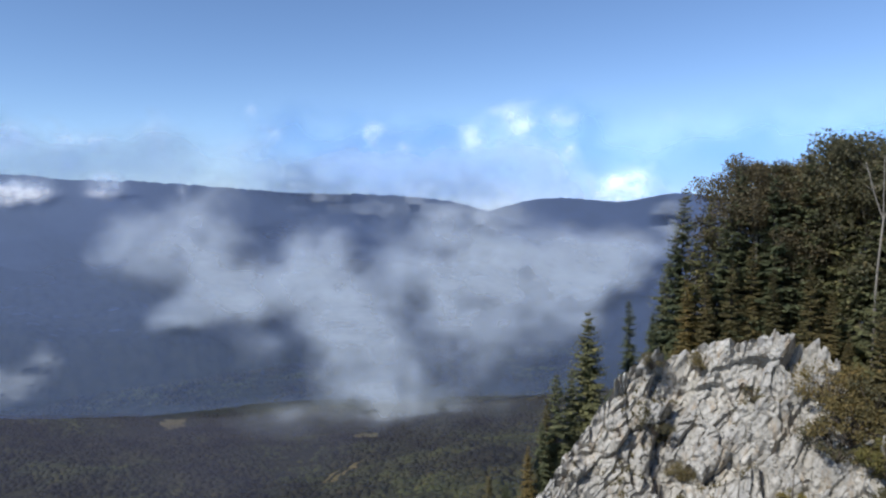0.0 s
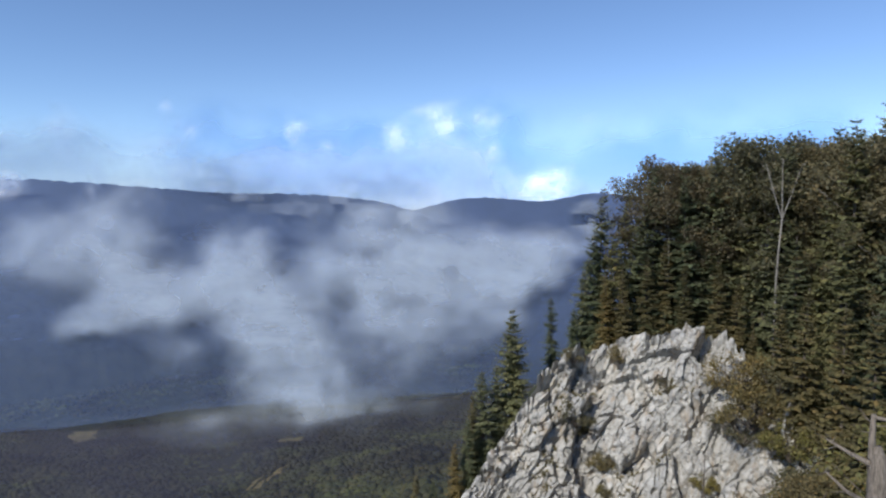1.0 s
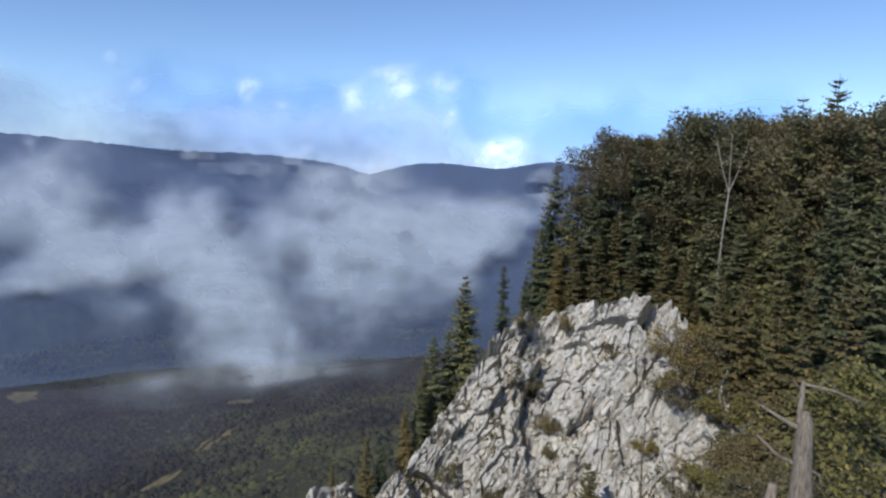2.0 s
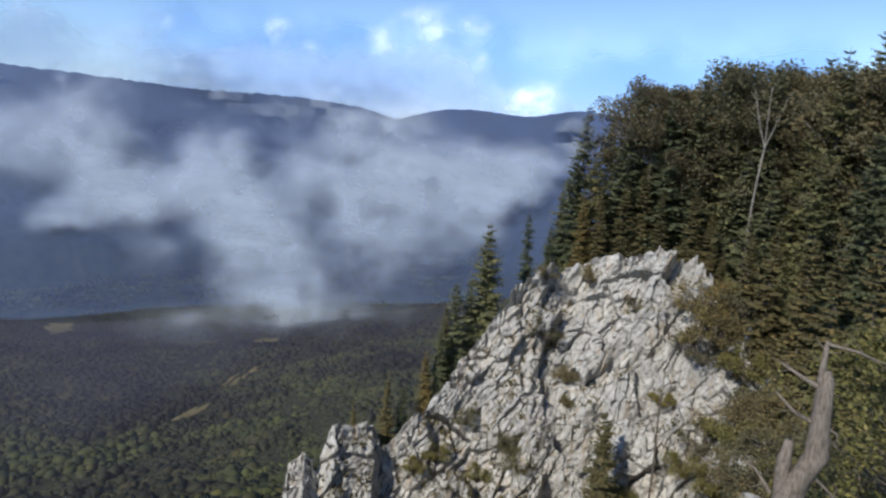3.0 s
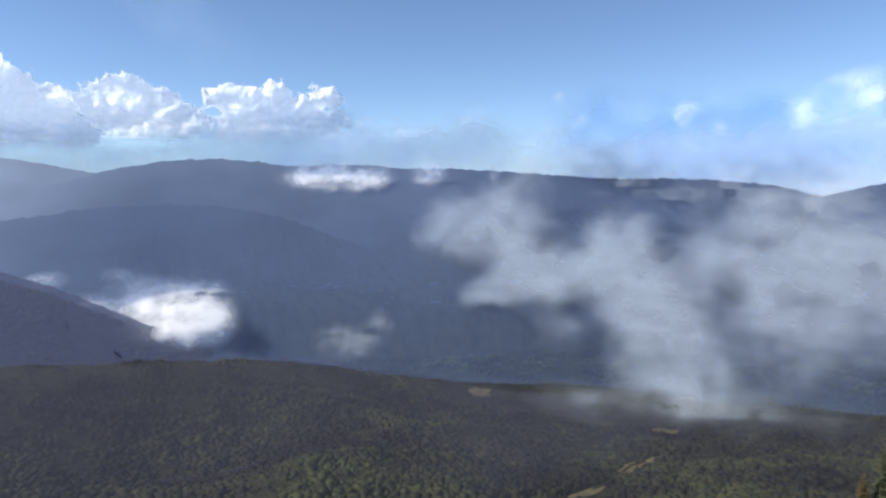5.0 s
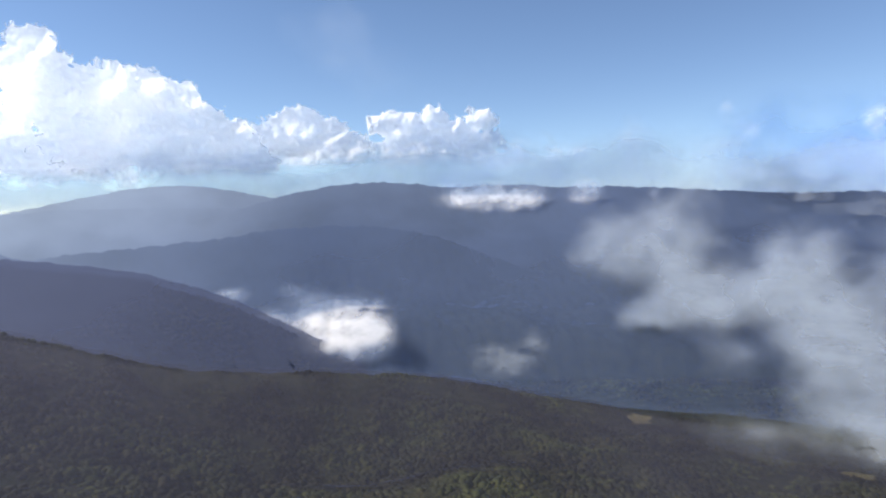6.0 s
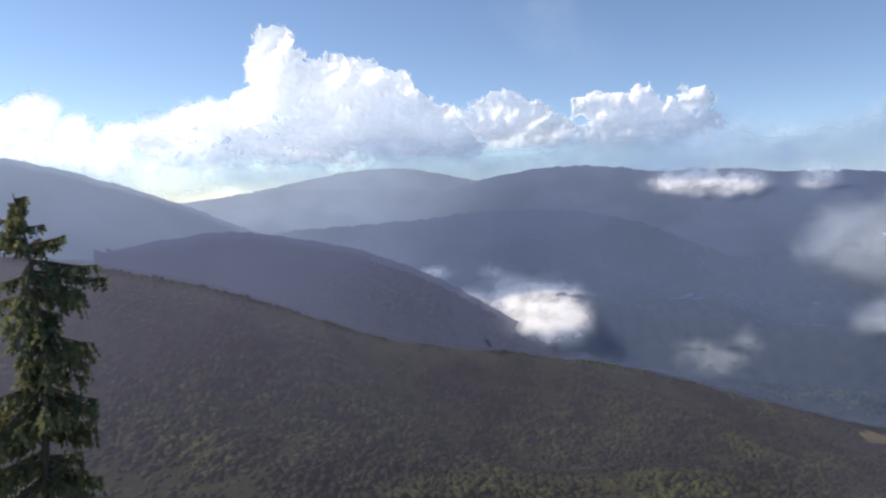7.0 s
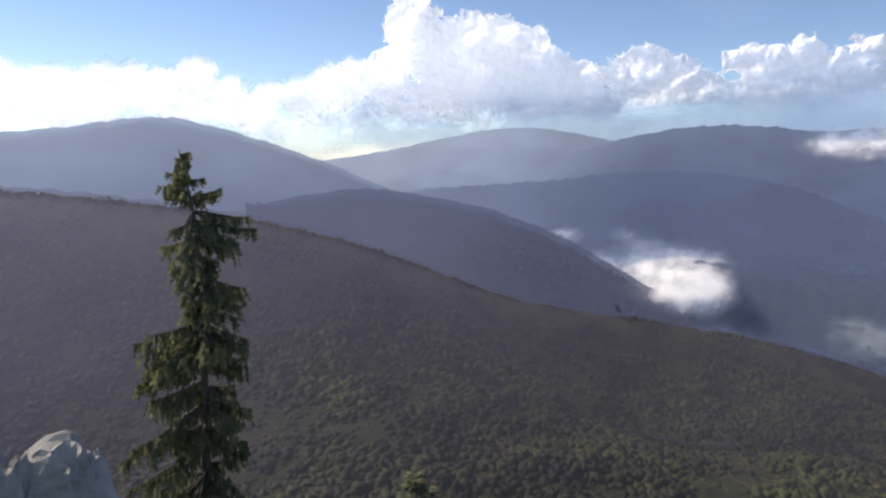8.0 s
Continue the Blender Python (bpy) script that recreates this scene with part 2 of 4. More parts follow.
SPUR_EL = [-12, -13, -16.7, -17.8, -18.3, -17.5, -16.2, -14.3, -13.6, -12.8, -12.5, -10.0, -7.5, -5.4, -3.8, -2.6, -2, -1.5]
NEAR_R = [0, 1, 2, 4, 8, 13, 25, 45, 80, 200, 520]
NEAR_Z = [0, -0.05, -0.6, -3.2, -8.5, -13.5, -23, -38, -64, -142, -300]
RIGHT_R = [0, 1, 3, 8, 18, 30, 42, 50, 60, 110, 200, 400]
RIGHT_Z = [0, -0.1, -1.6, -6.5, -11.5, -14, -17.5, -17.0, -15.0, -11, -60, -180]


def profile(azs, els, width=1.3):
    """A crest line without kinks: the given elevations, rounded off over a degree or so."""
    grid = np.arange(-190.0, 190.0, 0.25)
    k = np.exp(-0.5 * (np.arange(-20, 21) * 0.25 / width) ** 2)
    return grid, np.convolve(np.pad(np.interp(grid, azs, els, left=min(-22.0, els[0]), right=min(-22.0, els[-1])), 20, "edge"), k / k.sum(), "valid")


PROFILES = [profile(row[4], row[5]) for row in RIDGES]
SPUR = profile(SPUR_AZ, SPUR_EL, 2.0)


def land(az, r):
    """Height of the land for headings and distances from the lookout, and which ridge it belongs to."""
    az, r = np.broadcast_arrays(np.asarray(az, float), np.asarray(r, float))
    a = radians(1.0) * az
    p = np.stack([-np.sin(a) * r, np.cos(a) * r, np.zeros_like(r)], -1).reshape(-1, 3)
    rough = fbm(p / 320.0, 4, 3).reshape(r.shape)
    fine = fbm(p / 22.0, 2, 9).reshape(r.shape)
    gully = fbm(np.stack([az / 3.2, r / 900.0, 0 * r], -1).reshape(-1, 3), 3, 15).reshape(r.shape)
    spur_r = 1250 + 130 * np.sin(a * 3.0 + 0.6)
    spur_z = EYE.z + spur_r * np.tan(np.radians(np.interp(az, *SPUR)))
    u = np.clip((r - 520) / (spur_r - 520), 0, 1)
    low = np.degrees(np.arctan2(-300 - EYE.z, 520.0))
    el = low + (np.interp(az, *SPUR) - low) * u ** 0.85
    z = np.where(r < 520, np.interp(r, NEAR_R, NEAR_Z), EYE.z + np.minimum(r, spur_r) * np.tan(np.radians(el)))
    z = np.where(r > spur_r, spur_z - 0.38 * (r - spur_r), z)
    z = z + rough * np.clip((r - 150) / 500, 0, 1) * 15 * np.clip(np.abs(r - spur_r) / 200, 0.15, 1)
    broad = fbm(p / 420.0, 2, 27).reshape(r.shape)
    z = z + broad * 52 * np.clip((r - 450) / 300, 0, 1) * np.clip((spur_r - 60 - r) / 300, 0, 1)
    flank = np.clip((13 - az) / 18, 0, 1)
    z = z + 38 * flank * flank * (3 - 2 * flank) * np.clip((r - 380) / 250, 0, 1) * np.clip((spur_r - 40 - r) / 350, 0, 1)
    # the wooded ridge that carries the crag
    cr, cz = crag_r(az), crag_z(az)
    back = np.maximum(r - cr, 0)
    wide = np.interp(az, [-24, -18, -12, 0], [45, 22, 9, 5])
    top = cz - 1.6 - 0.12 * back - 1.1 * np.maximum(back - wide, 0)
    front = cz - 3 - 4.0 * np.maximum(cr + 1.5 - r, 0)
    ridge = np.where(r > cr, top, front)
    right = np.interp(r, RIGHT_R, RIGHT_Z)
    w = np.clip((-30 - az) / 6, 0, 1)
    ridge = np.where(r < cr, np.maximum(ridge, -70), ridge) * (1 - w) + right * w
    ridge = np.where(az < -110, -1e4, ridge)
    ridge = np.where(az > 7, -1e4, ridge)
    z = np.where(r < 400, np.maximum(z, ridge), z)
    owner = np.zeros(r.shape, int)
    z = np.maximum(z, -440 + rough * 4)
    for k, (_, dist, sf, sb, azs, els) in enumerate(RIDGES):
        crest = EYE.z + dist * np.tan(np.radians(np.interp(az, *PROFILES[k])))
        d = r - dist
        calm = np.clip(np.abs(d) / 250, 0.0, 1)
        fall = np.maximum(-d, 0)
        if sf > 1:  # a slope that runs out gently: its whole drop, over its length
            fall = sf * (1 - np.exp(-fall / 610.0)) + 0.5 * np.maximum(1850 - r, 0)
        else:
            fall = sf * fall * (1 + (0.12 if dist > 2000 else 0.0) * rough * calm)
        zz = crest - fall - sb * np.maximum(d, 0) + (rough * (14 if dist > 2000 else 4) * calm + gully * (5 if dist > 2000 else 0) * np.clip(-d / 500, 0, 1) + fine * (1.3 if dist < 2300 else 4.0)) * (1.0 if dist < 3650 else 0.5)
        take = (zz > z) & (r > 1290)
        z, owner = np.where(take, zz, z), np.where(take, k + 1, owner)
    owner = np.where((owner == 0) & (r > 1430) & (az < 56), len(RIDGES) + 1, owner)
    return z + fine * np.clip((r - 150) / 300, 0, 1) * 1.5, owner


def ground_z(az, r):
    return float(land(np.array([az]), np.array([r]))[0][0])


def spot(az, r, z=None):
    d = heading(az) * r
    return Vector((d.x, d.y, ground_z(az, r) if z is None else z))


AZ = np.concatenate([np.linspace(-180, -52, 44)[:-1], np.arange(-52, 112, 0.22), np.linspace(112, 180, 24)])
RR = np.concatenate([[0.01], np.geomspace(0.5, 100, 48), np.arange(110, 1450, 12.0), np.arange(1450, 4951, 25.0)])
G_AZ, G_R = np.meshgrid(AZ, RR, indexing="ij")
G_Z, G_OWN = land(G_AZ, G_R)
NA, NR = G_AZ.shape
G_P = np.stack([-np.sin(np.radians(G_AZ)) * G_R, np.cos(np.radians(G_AZ)) * G_R, G_Z], -1).reshape(-1, 3)
ii, jj = np.meshgrid(np.arange(NA - 1), np.arange(NR - 1), indexing="ij")
corner = (ii * NR + jj).ravel()
QUADS = np.stack([corner, corner + 1, corner + NR + 1, corner + NR], 1)
QUAD_OWN = G_OWN.ravel()[QUADS].max(1)


def sheet(name, mat, keep, points, smooth=True):
    q = QUADS[keep]
    used, inv = np.unique(q, return_inverse=True)
    me = mesh_from(name, points[used], inv.reshape(q.shape), mat, smooth)
    return new(name, me), used


# sheets painted as haze over far slopes, thicker with distance and towards the sun


def painted_haze_material(name, near, far):
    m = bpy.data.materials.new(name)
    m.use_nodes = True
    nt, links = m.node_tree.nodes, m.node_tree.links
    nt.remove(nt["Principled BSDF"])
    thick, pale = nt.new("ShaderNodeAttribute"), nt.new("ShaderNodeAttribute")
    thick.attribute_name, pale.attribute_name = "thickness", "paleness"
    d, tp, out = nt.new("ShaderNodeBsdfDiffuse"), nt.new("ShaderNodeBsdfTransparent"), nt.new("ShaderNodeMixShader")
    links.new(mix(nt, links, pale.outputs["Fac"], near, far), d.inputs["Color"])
    up = nt.new("ShaderNodeCombineXYZ")  # normal held up, so the painted haze is lit evenly whatever its slope
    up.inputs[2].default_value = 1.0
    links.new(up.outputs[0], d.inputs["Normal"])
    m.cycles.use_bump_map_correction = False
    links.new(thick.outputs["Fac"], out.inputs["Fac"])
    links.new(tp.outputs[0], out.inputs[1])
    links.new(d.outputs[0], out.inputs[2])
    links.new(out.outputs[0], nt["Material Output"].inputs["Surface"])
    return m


# Scattered light as sheet colour; the grey one also imitates veiling glare nearby.
HAZE = painted_haze_material("painted_blue_haze", (0.12, 0.166, 0.295), (0.45, 0.55, 0.69))
SPUR_HAZE = painted_haze_material("painted_violet_haze", (0.098, 0.118, 0.195), (0.25, 0.28, 0.42))
NEAR_HAZE = painted_haze_material("painted_grey_haze", (0.09, 0.092, 0.12), (0.25, 0.255, 0.36))
DIST = np.array([1e9] + [row[1] for row in RIDGES] + [1e9])
spur_line = 1250 + 130 * np.sin(radians(3.0) * G_AZ + 0.6)
near_crest = np.where(G_R > 2300, np.clip(np.abs(G_R - DIST[G_OWN]) / 150, 0.15, 1), np.clip(np.abs(G_R - spur_line) / 160, 0.55, 1))
lift = (np.clip((G_R - 200) / 300, 0, 1) * np.interp(G_R, [500, 800, 1250, 1450, 1600, 2250, 2400], [10, 14, 14, 20, 20, 18, 3.5]) * near_crest).ravel()
HAZE_P = G_P * (1 - 1.6 * lift / np.maximum(G_R.ravel(), 1.0))[:, None] + np.stack([0 * lift, 0 * lift, lift], 1)
G_SEEN = (G_R.ravel()[QUADS[:, 0]] > 350) & (G_AZ.ravel()[QUADS[:, 0]] > -60) & (G_AZ.ravel()[QUADS[:, 0]] < 112)


def lay_haze_sheet(owner, over):
    """Painted haze over one piece of the land: a sheet thicker with distance, in the valley and towards the sun, where
    its colour is made paler for glare.
    """
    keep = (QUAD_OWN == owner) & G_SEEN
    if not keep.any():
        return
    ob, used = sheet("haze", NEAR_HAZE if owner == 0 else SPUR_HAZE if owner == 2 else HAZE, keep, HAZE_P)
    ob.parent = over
    tagged(ob, "draped sheet tinted to imitate haze over the slope")
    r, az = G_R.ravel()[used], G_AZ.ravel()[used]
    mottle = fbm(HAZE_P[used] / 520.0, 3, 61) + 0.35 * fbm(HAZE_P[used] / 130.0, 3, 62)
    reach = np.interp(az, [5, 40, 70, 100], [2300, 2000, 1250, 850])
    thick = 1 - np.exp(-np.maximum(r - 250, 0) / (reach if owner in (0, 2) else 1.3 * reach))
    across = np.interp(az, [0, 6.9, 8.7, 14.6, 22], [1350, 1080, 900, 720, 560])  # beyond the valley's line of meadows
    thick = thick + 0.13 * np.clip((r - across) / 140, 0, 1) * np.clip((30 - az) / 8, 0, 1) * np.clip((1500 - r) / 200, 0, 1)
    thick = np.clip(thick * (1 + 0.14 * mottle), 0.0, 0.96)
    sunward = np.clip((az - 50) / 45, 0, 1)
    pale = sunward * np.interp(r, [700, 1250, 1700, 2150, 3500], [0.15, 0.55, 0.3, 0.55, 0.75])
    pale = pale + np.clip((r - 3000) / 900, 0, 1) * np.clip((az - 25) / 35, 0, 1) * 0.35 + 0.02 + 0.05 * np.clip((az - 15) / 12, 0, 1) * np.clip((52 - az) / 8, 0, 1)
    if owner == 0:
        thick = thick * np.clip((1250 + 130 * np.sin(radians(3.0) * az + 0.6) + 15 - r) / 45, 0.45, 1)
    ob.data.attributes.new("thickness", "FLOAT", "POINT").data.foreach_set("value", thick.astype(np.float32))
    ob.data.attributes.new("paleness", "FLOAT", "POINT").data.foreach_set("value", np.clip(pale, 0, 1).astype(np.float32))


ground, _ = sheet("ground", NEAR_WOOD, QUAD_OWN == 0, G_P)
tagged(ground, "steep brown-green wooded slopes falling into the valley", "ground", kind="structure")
lay_haze_sheet(0, ground)
LABELS = {"left_hill": "rounded forested hill in blue haze under bright clouds", "left_spur": "dark wooded spur running down into the misty valley",
          "middle_hill": "dark blue forested hill in the shade of clouds", "far_ridge": "long hazy blue mountain ridge behind drifting mist",
          "right_mountain": "distant blue forested mountain above the mist", "low_ridge": "low pale blue ridge far off in haze",
          "far_mountain": "faint far mountain under cumulus clouds"}
LABELS["valley_floor"] = "dim blue wooded valley floor under the mist"
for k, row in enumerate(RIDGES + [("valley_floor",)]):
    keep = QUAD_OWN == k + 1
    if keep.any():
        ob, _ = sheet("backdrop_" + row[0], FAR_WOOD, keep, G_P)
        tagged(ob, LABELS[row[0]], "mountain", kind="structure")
        lay_haze_sheet(k + 1, ob)

# ---- the crag ----


def make_crag():
    nu, nf, nb = 520, 330, 40
    az = np.linspace(-41, 7.0, nu)
    v = np.concatenate([np.linspace(0, 1, nf), np.linspace(1, 1.3, nb + 1)[1:]])
    A, V = np.meshgrid(az, v, indexing="ij")
    R, Z = crag_r(A), crag_z(A)
    front = np.clip(1 - V, 0, 1)
    behind = np.clip(V - 1, 0, 1)
    rr = R - 15 * front ** 0.9 + 30 * behind
    zz = Z - 30 * front ** 1.05 - 22 * behind
    P = np.stack([-np.sin(np.radians(A)) * rr, np.cos(np.radians(A)) * rr, zz], -1).reshape(-1, 3)
    # bedding leans to one side, so the blocks are stretched along a slanting axis
    fwd, side = np.array(heading(-20)), np.array(heading(-110))
    long = 0.52 * side + np.array((0, 0, 0.85))
    cross = 0.85 * side - np.array((0, 0, 0.52))
    q = np.stack([P @ cross * 1.25, P @ fwd * 0.9, P @ long * 0.7], 1) + 0.45 * np.stack([fbm(P / 3.0, 2, s) for s in (21, 22, 23)], 1)
    h1, c1 = facets(q, 5.0, 1.2, 40)
    h2, c2 = facets(q, 2.3, 1.5, 50)
    h3, c3 = facets(q, 1.0, 1.5, 60)
    h4, _ = facets(q, 0.45, 1.4, 70)
    keep = np.interp(A.ravel(), [-9, -4], [1.0, 0.35])
    slabs = np.abs(fbm(np.stack([P @ cross / 1.5, P @ fwd / 4.0, P @ long / 9.0], 1), 4, 83, 0.55))
    d = 1.15 * keep * h1 + 0.5 * h2 + 0.25 * h3 + 0.13 * h4 + 0.45 * keep * (slabs - 0.3)
    d -= 0.24 * keep * np.exp(-c1 * 22) + 0.13 * np.exp(-c2 * 20) + 0.08 * np.exp(-c3 * 16)
    d = d * np.interp(A.ravel(), [-9, -4], [1.0, 0.6]) + 0.5 * fbm(P / 9.0, 3, 77)
    crest = np.exp(-((V.ravel() - 1) / 0.05) ** 2)
    P[:, 2] += crest * (0.32 * h2 + 0.22 * h3)
    out = np.stack([np.sin(np.radians(A)) * 0.8, -np.cos(np.radians(A)) * 0.8, np.full_like(A, 0.6)], -1).reshape(-1, 3)
    P = P + out * d[:, None]
    n = len(v)
    i, j = np.meshgrid(np.arange(nu - 1), np.arange(n - 1), indexing="ij")
    c = (i * n + j).ravel()
    ob = thing("crag", 0, 0, 0, "jagged pale grey limestone crag with cracks and ochre stains", "rock")
    quads, col = np.stack([c, c + 1, c + n + 1, c + n], 1), az[i.ravel()]
    for name, a0, a1 in (("rock_face", -50, -17.2), ("buttress", -17.2, -4.2), ("pinnacle", -4.2, 20)):
        q = quads[(col >= a0) & (col < a1)]
        used, inv = np.unique(q, return_inverse=True)
        part(name, mesh_from(name, P[used], inv.reshape(q.shape), ROCK), ob)
    return ob, P.reshape(nu, n, 3), az, v


crag, CRAG_P, CRAG_A, CRAG_V = make_crag()


def on_crag(az, v):
    i = int(np.clip(np.searchsorted(CRAG_A, az), 0, len(CRAG_A) - 1))
    j = int(np.clip(np.searchsorted(CRAG_V, v), 0, len(CRAG_V) - 1))
    return Vector(CRAG_P[i, j])


# ---- trees ----
def fir_meshes(seed, h, rad, bare=0.08, dense=1.0, droop=0.35, needles=None, power=0.8, ragged=0.3):
    """A fir: tapered trunk, and a crown of whorls of drooping fronds."""
    rnd = random.Random(seed)
    t, f = Builder(), Builder()
    bend = [rnd.uniform(-0.015, 0.015) * h for _ in range(2)]
    line = lambda k: Vector((bend[0] * math.sin(3 * k), bend[1] * math.sin(2.4 * k + 1), h * k))
    t.tube([line(k / 8) for k in range(9)], [max(0.012 * h * (1 - k / 8) ** 0.9, 0.012) for k in range(9)], 7)
    whorls = int(3.0 * h * dense)
    for w in range(whorls):
        k = bare + (0.985 - bare) * (w + rnd.random() * 0.6) / whorls
        reach = rad * (1 - k) ** power * (1 + 0.12 * math.sin(17 * k + seed)) + 0.10
        for b in range(rnd.randint(5, 7)):
            if rnd.random() < ragged * 0.5:
                continue
            a = rnd.uniform(0, 2 * math.pi)
            length = reach * rnd.uniform(1 - ragged, 1.08)
            d = Vector((math.cos(a), math.sin(a), 0))
            side = Vector((-d.y, d.x, 0))
            lift = 0.45 * k - droop * (1 - k) - 0.1
            p0 = line(k)
            steps = 5
            pts = []
            for s in range(steps + 1):
                u = s / steps
                pts.append(p0 + d * (length * u) + Vector((0, 0, length * (lift * u - droop * 0.55 * u * u + 0.22 * u ** 3))))
            t.tube([pts[0], pts[2], pts[4]], [0.018 + 0.008 * length, 0.012, 0.006], 3)
            for s in range(1, steps + 1):
                u = s / steps
                wide = length * 0.34 * (1.15 - u) + 0.14
                for sg in (-1, 1):
                    for rep in range(2):
                        o = pts[s - 1].lerp(pts[s], rnd.random())
                        ax = (d * rnd.uniform(0.35, 0.8) + side * sg * rnd.uniform(0.5, 1.0) + Vector((0, 0, rnd.uniform(-0.65, 0.05)))).normalized()
                        wd = ax.cross(Vector((rnd.uniform(-0.4, 0.4), rnd.uniform(-0.4, 0.4), 1))).normalized()
                        ln = wide * rnd.uniform(0.8, 1.3)
                        tk = ln * rnd.uniform(0.2, 0.34)
                        m1 = o + ax * ln * 0.45
                        f.quad(o, m1 + wd * tk, o + ax * ln, m1 - wd * tk)
            tip = pts[-1]
            f.quad(tip - d * 0.15 * length, tip - side * 0.07, tip + d * 0.16, tip + side * 0.07)
    return t.mesh("fir_trunk", BARK, True), f.mesh("fir_crown", needles or NEEDLES)


def leaf_cloud(f, rnd, centre, radius, n, size, squash=0.75):
    for _ in range(n):
        v = Vector((rnd.gauss(0, 1), rnd.gauss(0, 1), rnd.gauss(0, 1)))
        v = v.normalized() * radius * rnd.random() ** 0.45
        v.z *= squash
        o = centre + v
        ax = Vector((rnd.uniform(-1, 1), rnd.uniform(-1, 1), rnd.uniform(-0.9, 0.4))).normalized()
        wd = ax.cross(Vector((rnd.uniform(-1, 1), rnd.uniform(-1, 1), rnd.uniform(0.2, 1)))).normalized()
        s = size * rnd.uniform(0.6, 1.35)
        f.quad(o - ax * s * 0.5, o + wd * s * 0.32, o + ax * s * 0.5, o - wd * s * 0.32)


def beech_meshes(seed, h, rad, leaves=LEAVES, count=130, size=0.15, per=210, start=0.14, wood=PALE_BARK):
    """A broadleaf tree: trunk, forking limbs and a crown of leaf sprays with gaps."""
    rnd = random.Random(seed)
    t, f = Builder(), Builder()
    lean = Vector((rnd.uniform(-0.06, 0.06), rnd.uniform(-0.06, 0.06), 1))
    top = [lean * (h * 0.9 * k / 7) + Vector((rnd.uniform(-1, 1), rnd.uniform(-1, 1), 0)) * 0.012 * h for k in range(8)]
    top[0] = Vector((0, 0, 0))
    t.tube(top, [0.018 * h * (1 - 0.9 * k / 7) for k in range(8)], 7)
    for i in range(count):
        k = start + (0.98 - start) * (i + rnd.random()) / count
        a = rnd.uniform(0, 2 * math.pi)
        reach = rad * math.sin(math.pi * min(0.97, 0.28 + 0.70 * (k - start) / (1 - start))) ** 0.6 * rnd.uniform(0.45, 1.08)
        q = k * 7 / 0.98
        o = top[int(q)].lerp(top[min(int(q) + 1, 7)], q - int(q)) if k < 0.98 else top[7]
        o = o * 0.94
        end = o + Vector((math.cos(a) * reach, math.sin(a) * reach, reach * rnd.uniform(0.2, 0.75) + 0.02 * h))
        mid = o.lerp(end, 0.5) + Vector((0, 0, -0.08 * reach))
        t.tube([o, mid, end], [0.006 * h * (1.1 - k), 0.004 * h * (1.1 - k), 0.008], 4)
        leaf_cloud(f, rnd, end, rnd.uniform(0.14, 0.26) * rad, per, size)
        leaf_cloud(f, rnd, mid.lerp(end, 0.5), rnd.uniform(0.12, 0.22) * rad, per // 2, size)
    return t.mesh("tree_trunk", wood, True), f.mesh("tree_crown", leaves)


def tree(kind, meshes, place, label, group="", scale=1.0, turn=0.0, category="tree"):
    ob = thing(kind, 0, 0, 0, label, category, group)
    part("trunk", meshes[0], ob)
    part("crown", meshes[1], ob)
    ob.matrix_basis = Matrix.Translation(place) @ Matrix.Rotation(turn, 4, "Z") @ Matrix.Scale(scale, 4)
    return ob


FIRS = [fir_meshes(s, 12, r, b, 0.95, dr, power=p, ragged=0.42) for s, r, b, dr, p in ((1, 2.7, 0.04, 0.32, 0.7), (2, 2.3, 0.06, 0.4, 0.66), (3, 2.9, 0.1, 0.25, 0.6))]
TALL_FIRS = [fir_meshes(sd, 24, rd_, 0.06, 0.8, 0.25, power=pw, ragged=0.55) for sd, rd_, pw in ((6, 5.0, 0.66), (8, 4.4, 0.6), (9, 5.4, 0.7))]
RUST_FIRS = [fir_meshes(s, 12, 2.3, 0.03, 1.1, 0.35, needles=RUSTY) for s in (4, 5)]
BEECHES = [beech_meshes(11, 12, 4.0), beech_meshes(12, 12, 4.0), beech_meshes(13, 12, 4.2, RUST_LEAVES)]
FIR_LABEL = "tall dark green fir on the wooded ridge"
rnd = random.Random(5)


def fir_at(az, r, el_top, group="firs on the crag", z=None, meshes=None, label=FIR_LABEL, sink=0.3):
    """A fir whose tip stands at that elevation as seen from the lookout's height."""
    p = spot(az, r, z)
    top = EYE.z + r * math.tan(radians(el_top))
    h = max(top - p.z + sink, 1.5)
    p.z -= sink
    pick = meshes or (rnd.choice(TALL_FIRS) if h > 15.5 else rnd.choice(FIRS))
    return tree("fir_tree", pick, p, label, group, h / (24.0 if h > 15.5 and not meshes else 12.0), rnd.uniform(0, 6.28))


# firs behind and beside the crag
SOLO = "slender young fir standing apart beside the crag"
for az, r, el in ((-12.7, 62, -9.2), (-16.0, 68, -8.0), (-10.0, 60, -14.5), (-8.8, 58, -18.5), (-11.3, 61, -14.0), (-9.2, 60, -16.5), (-7.6, 57, -20.5),
          (-1.0, 53, -24.9), (-4.1, 54, -23.0), (-5.6, 55, -23.5), (-18.0, 65, -9.0)):
    fir_at(az, r, el, label=SOLO, meshes=rnd.choice(RUST_FIRS + FIRS[:1]) if el < -14.2 else None)
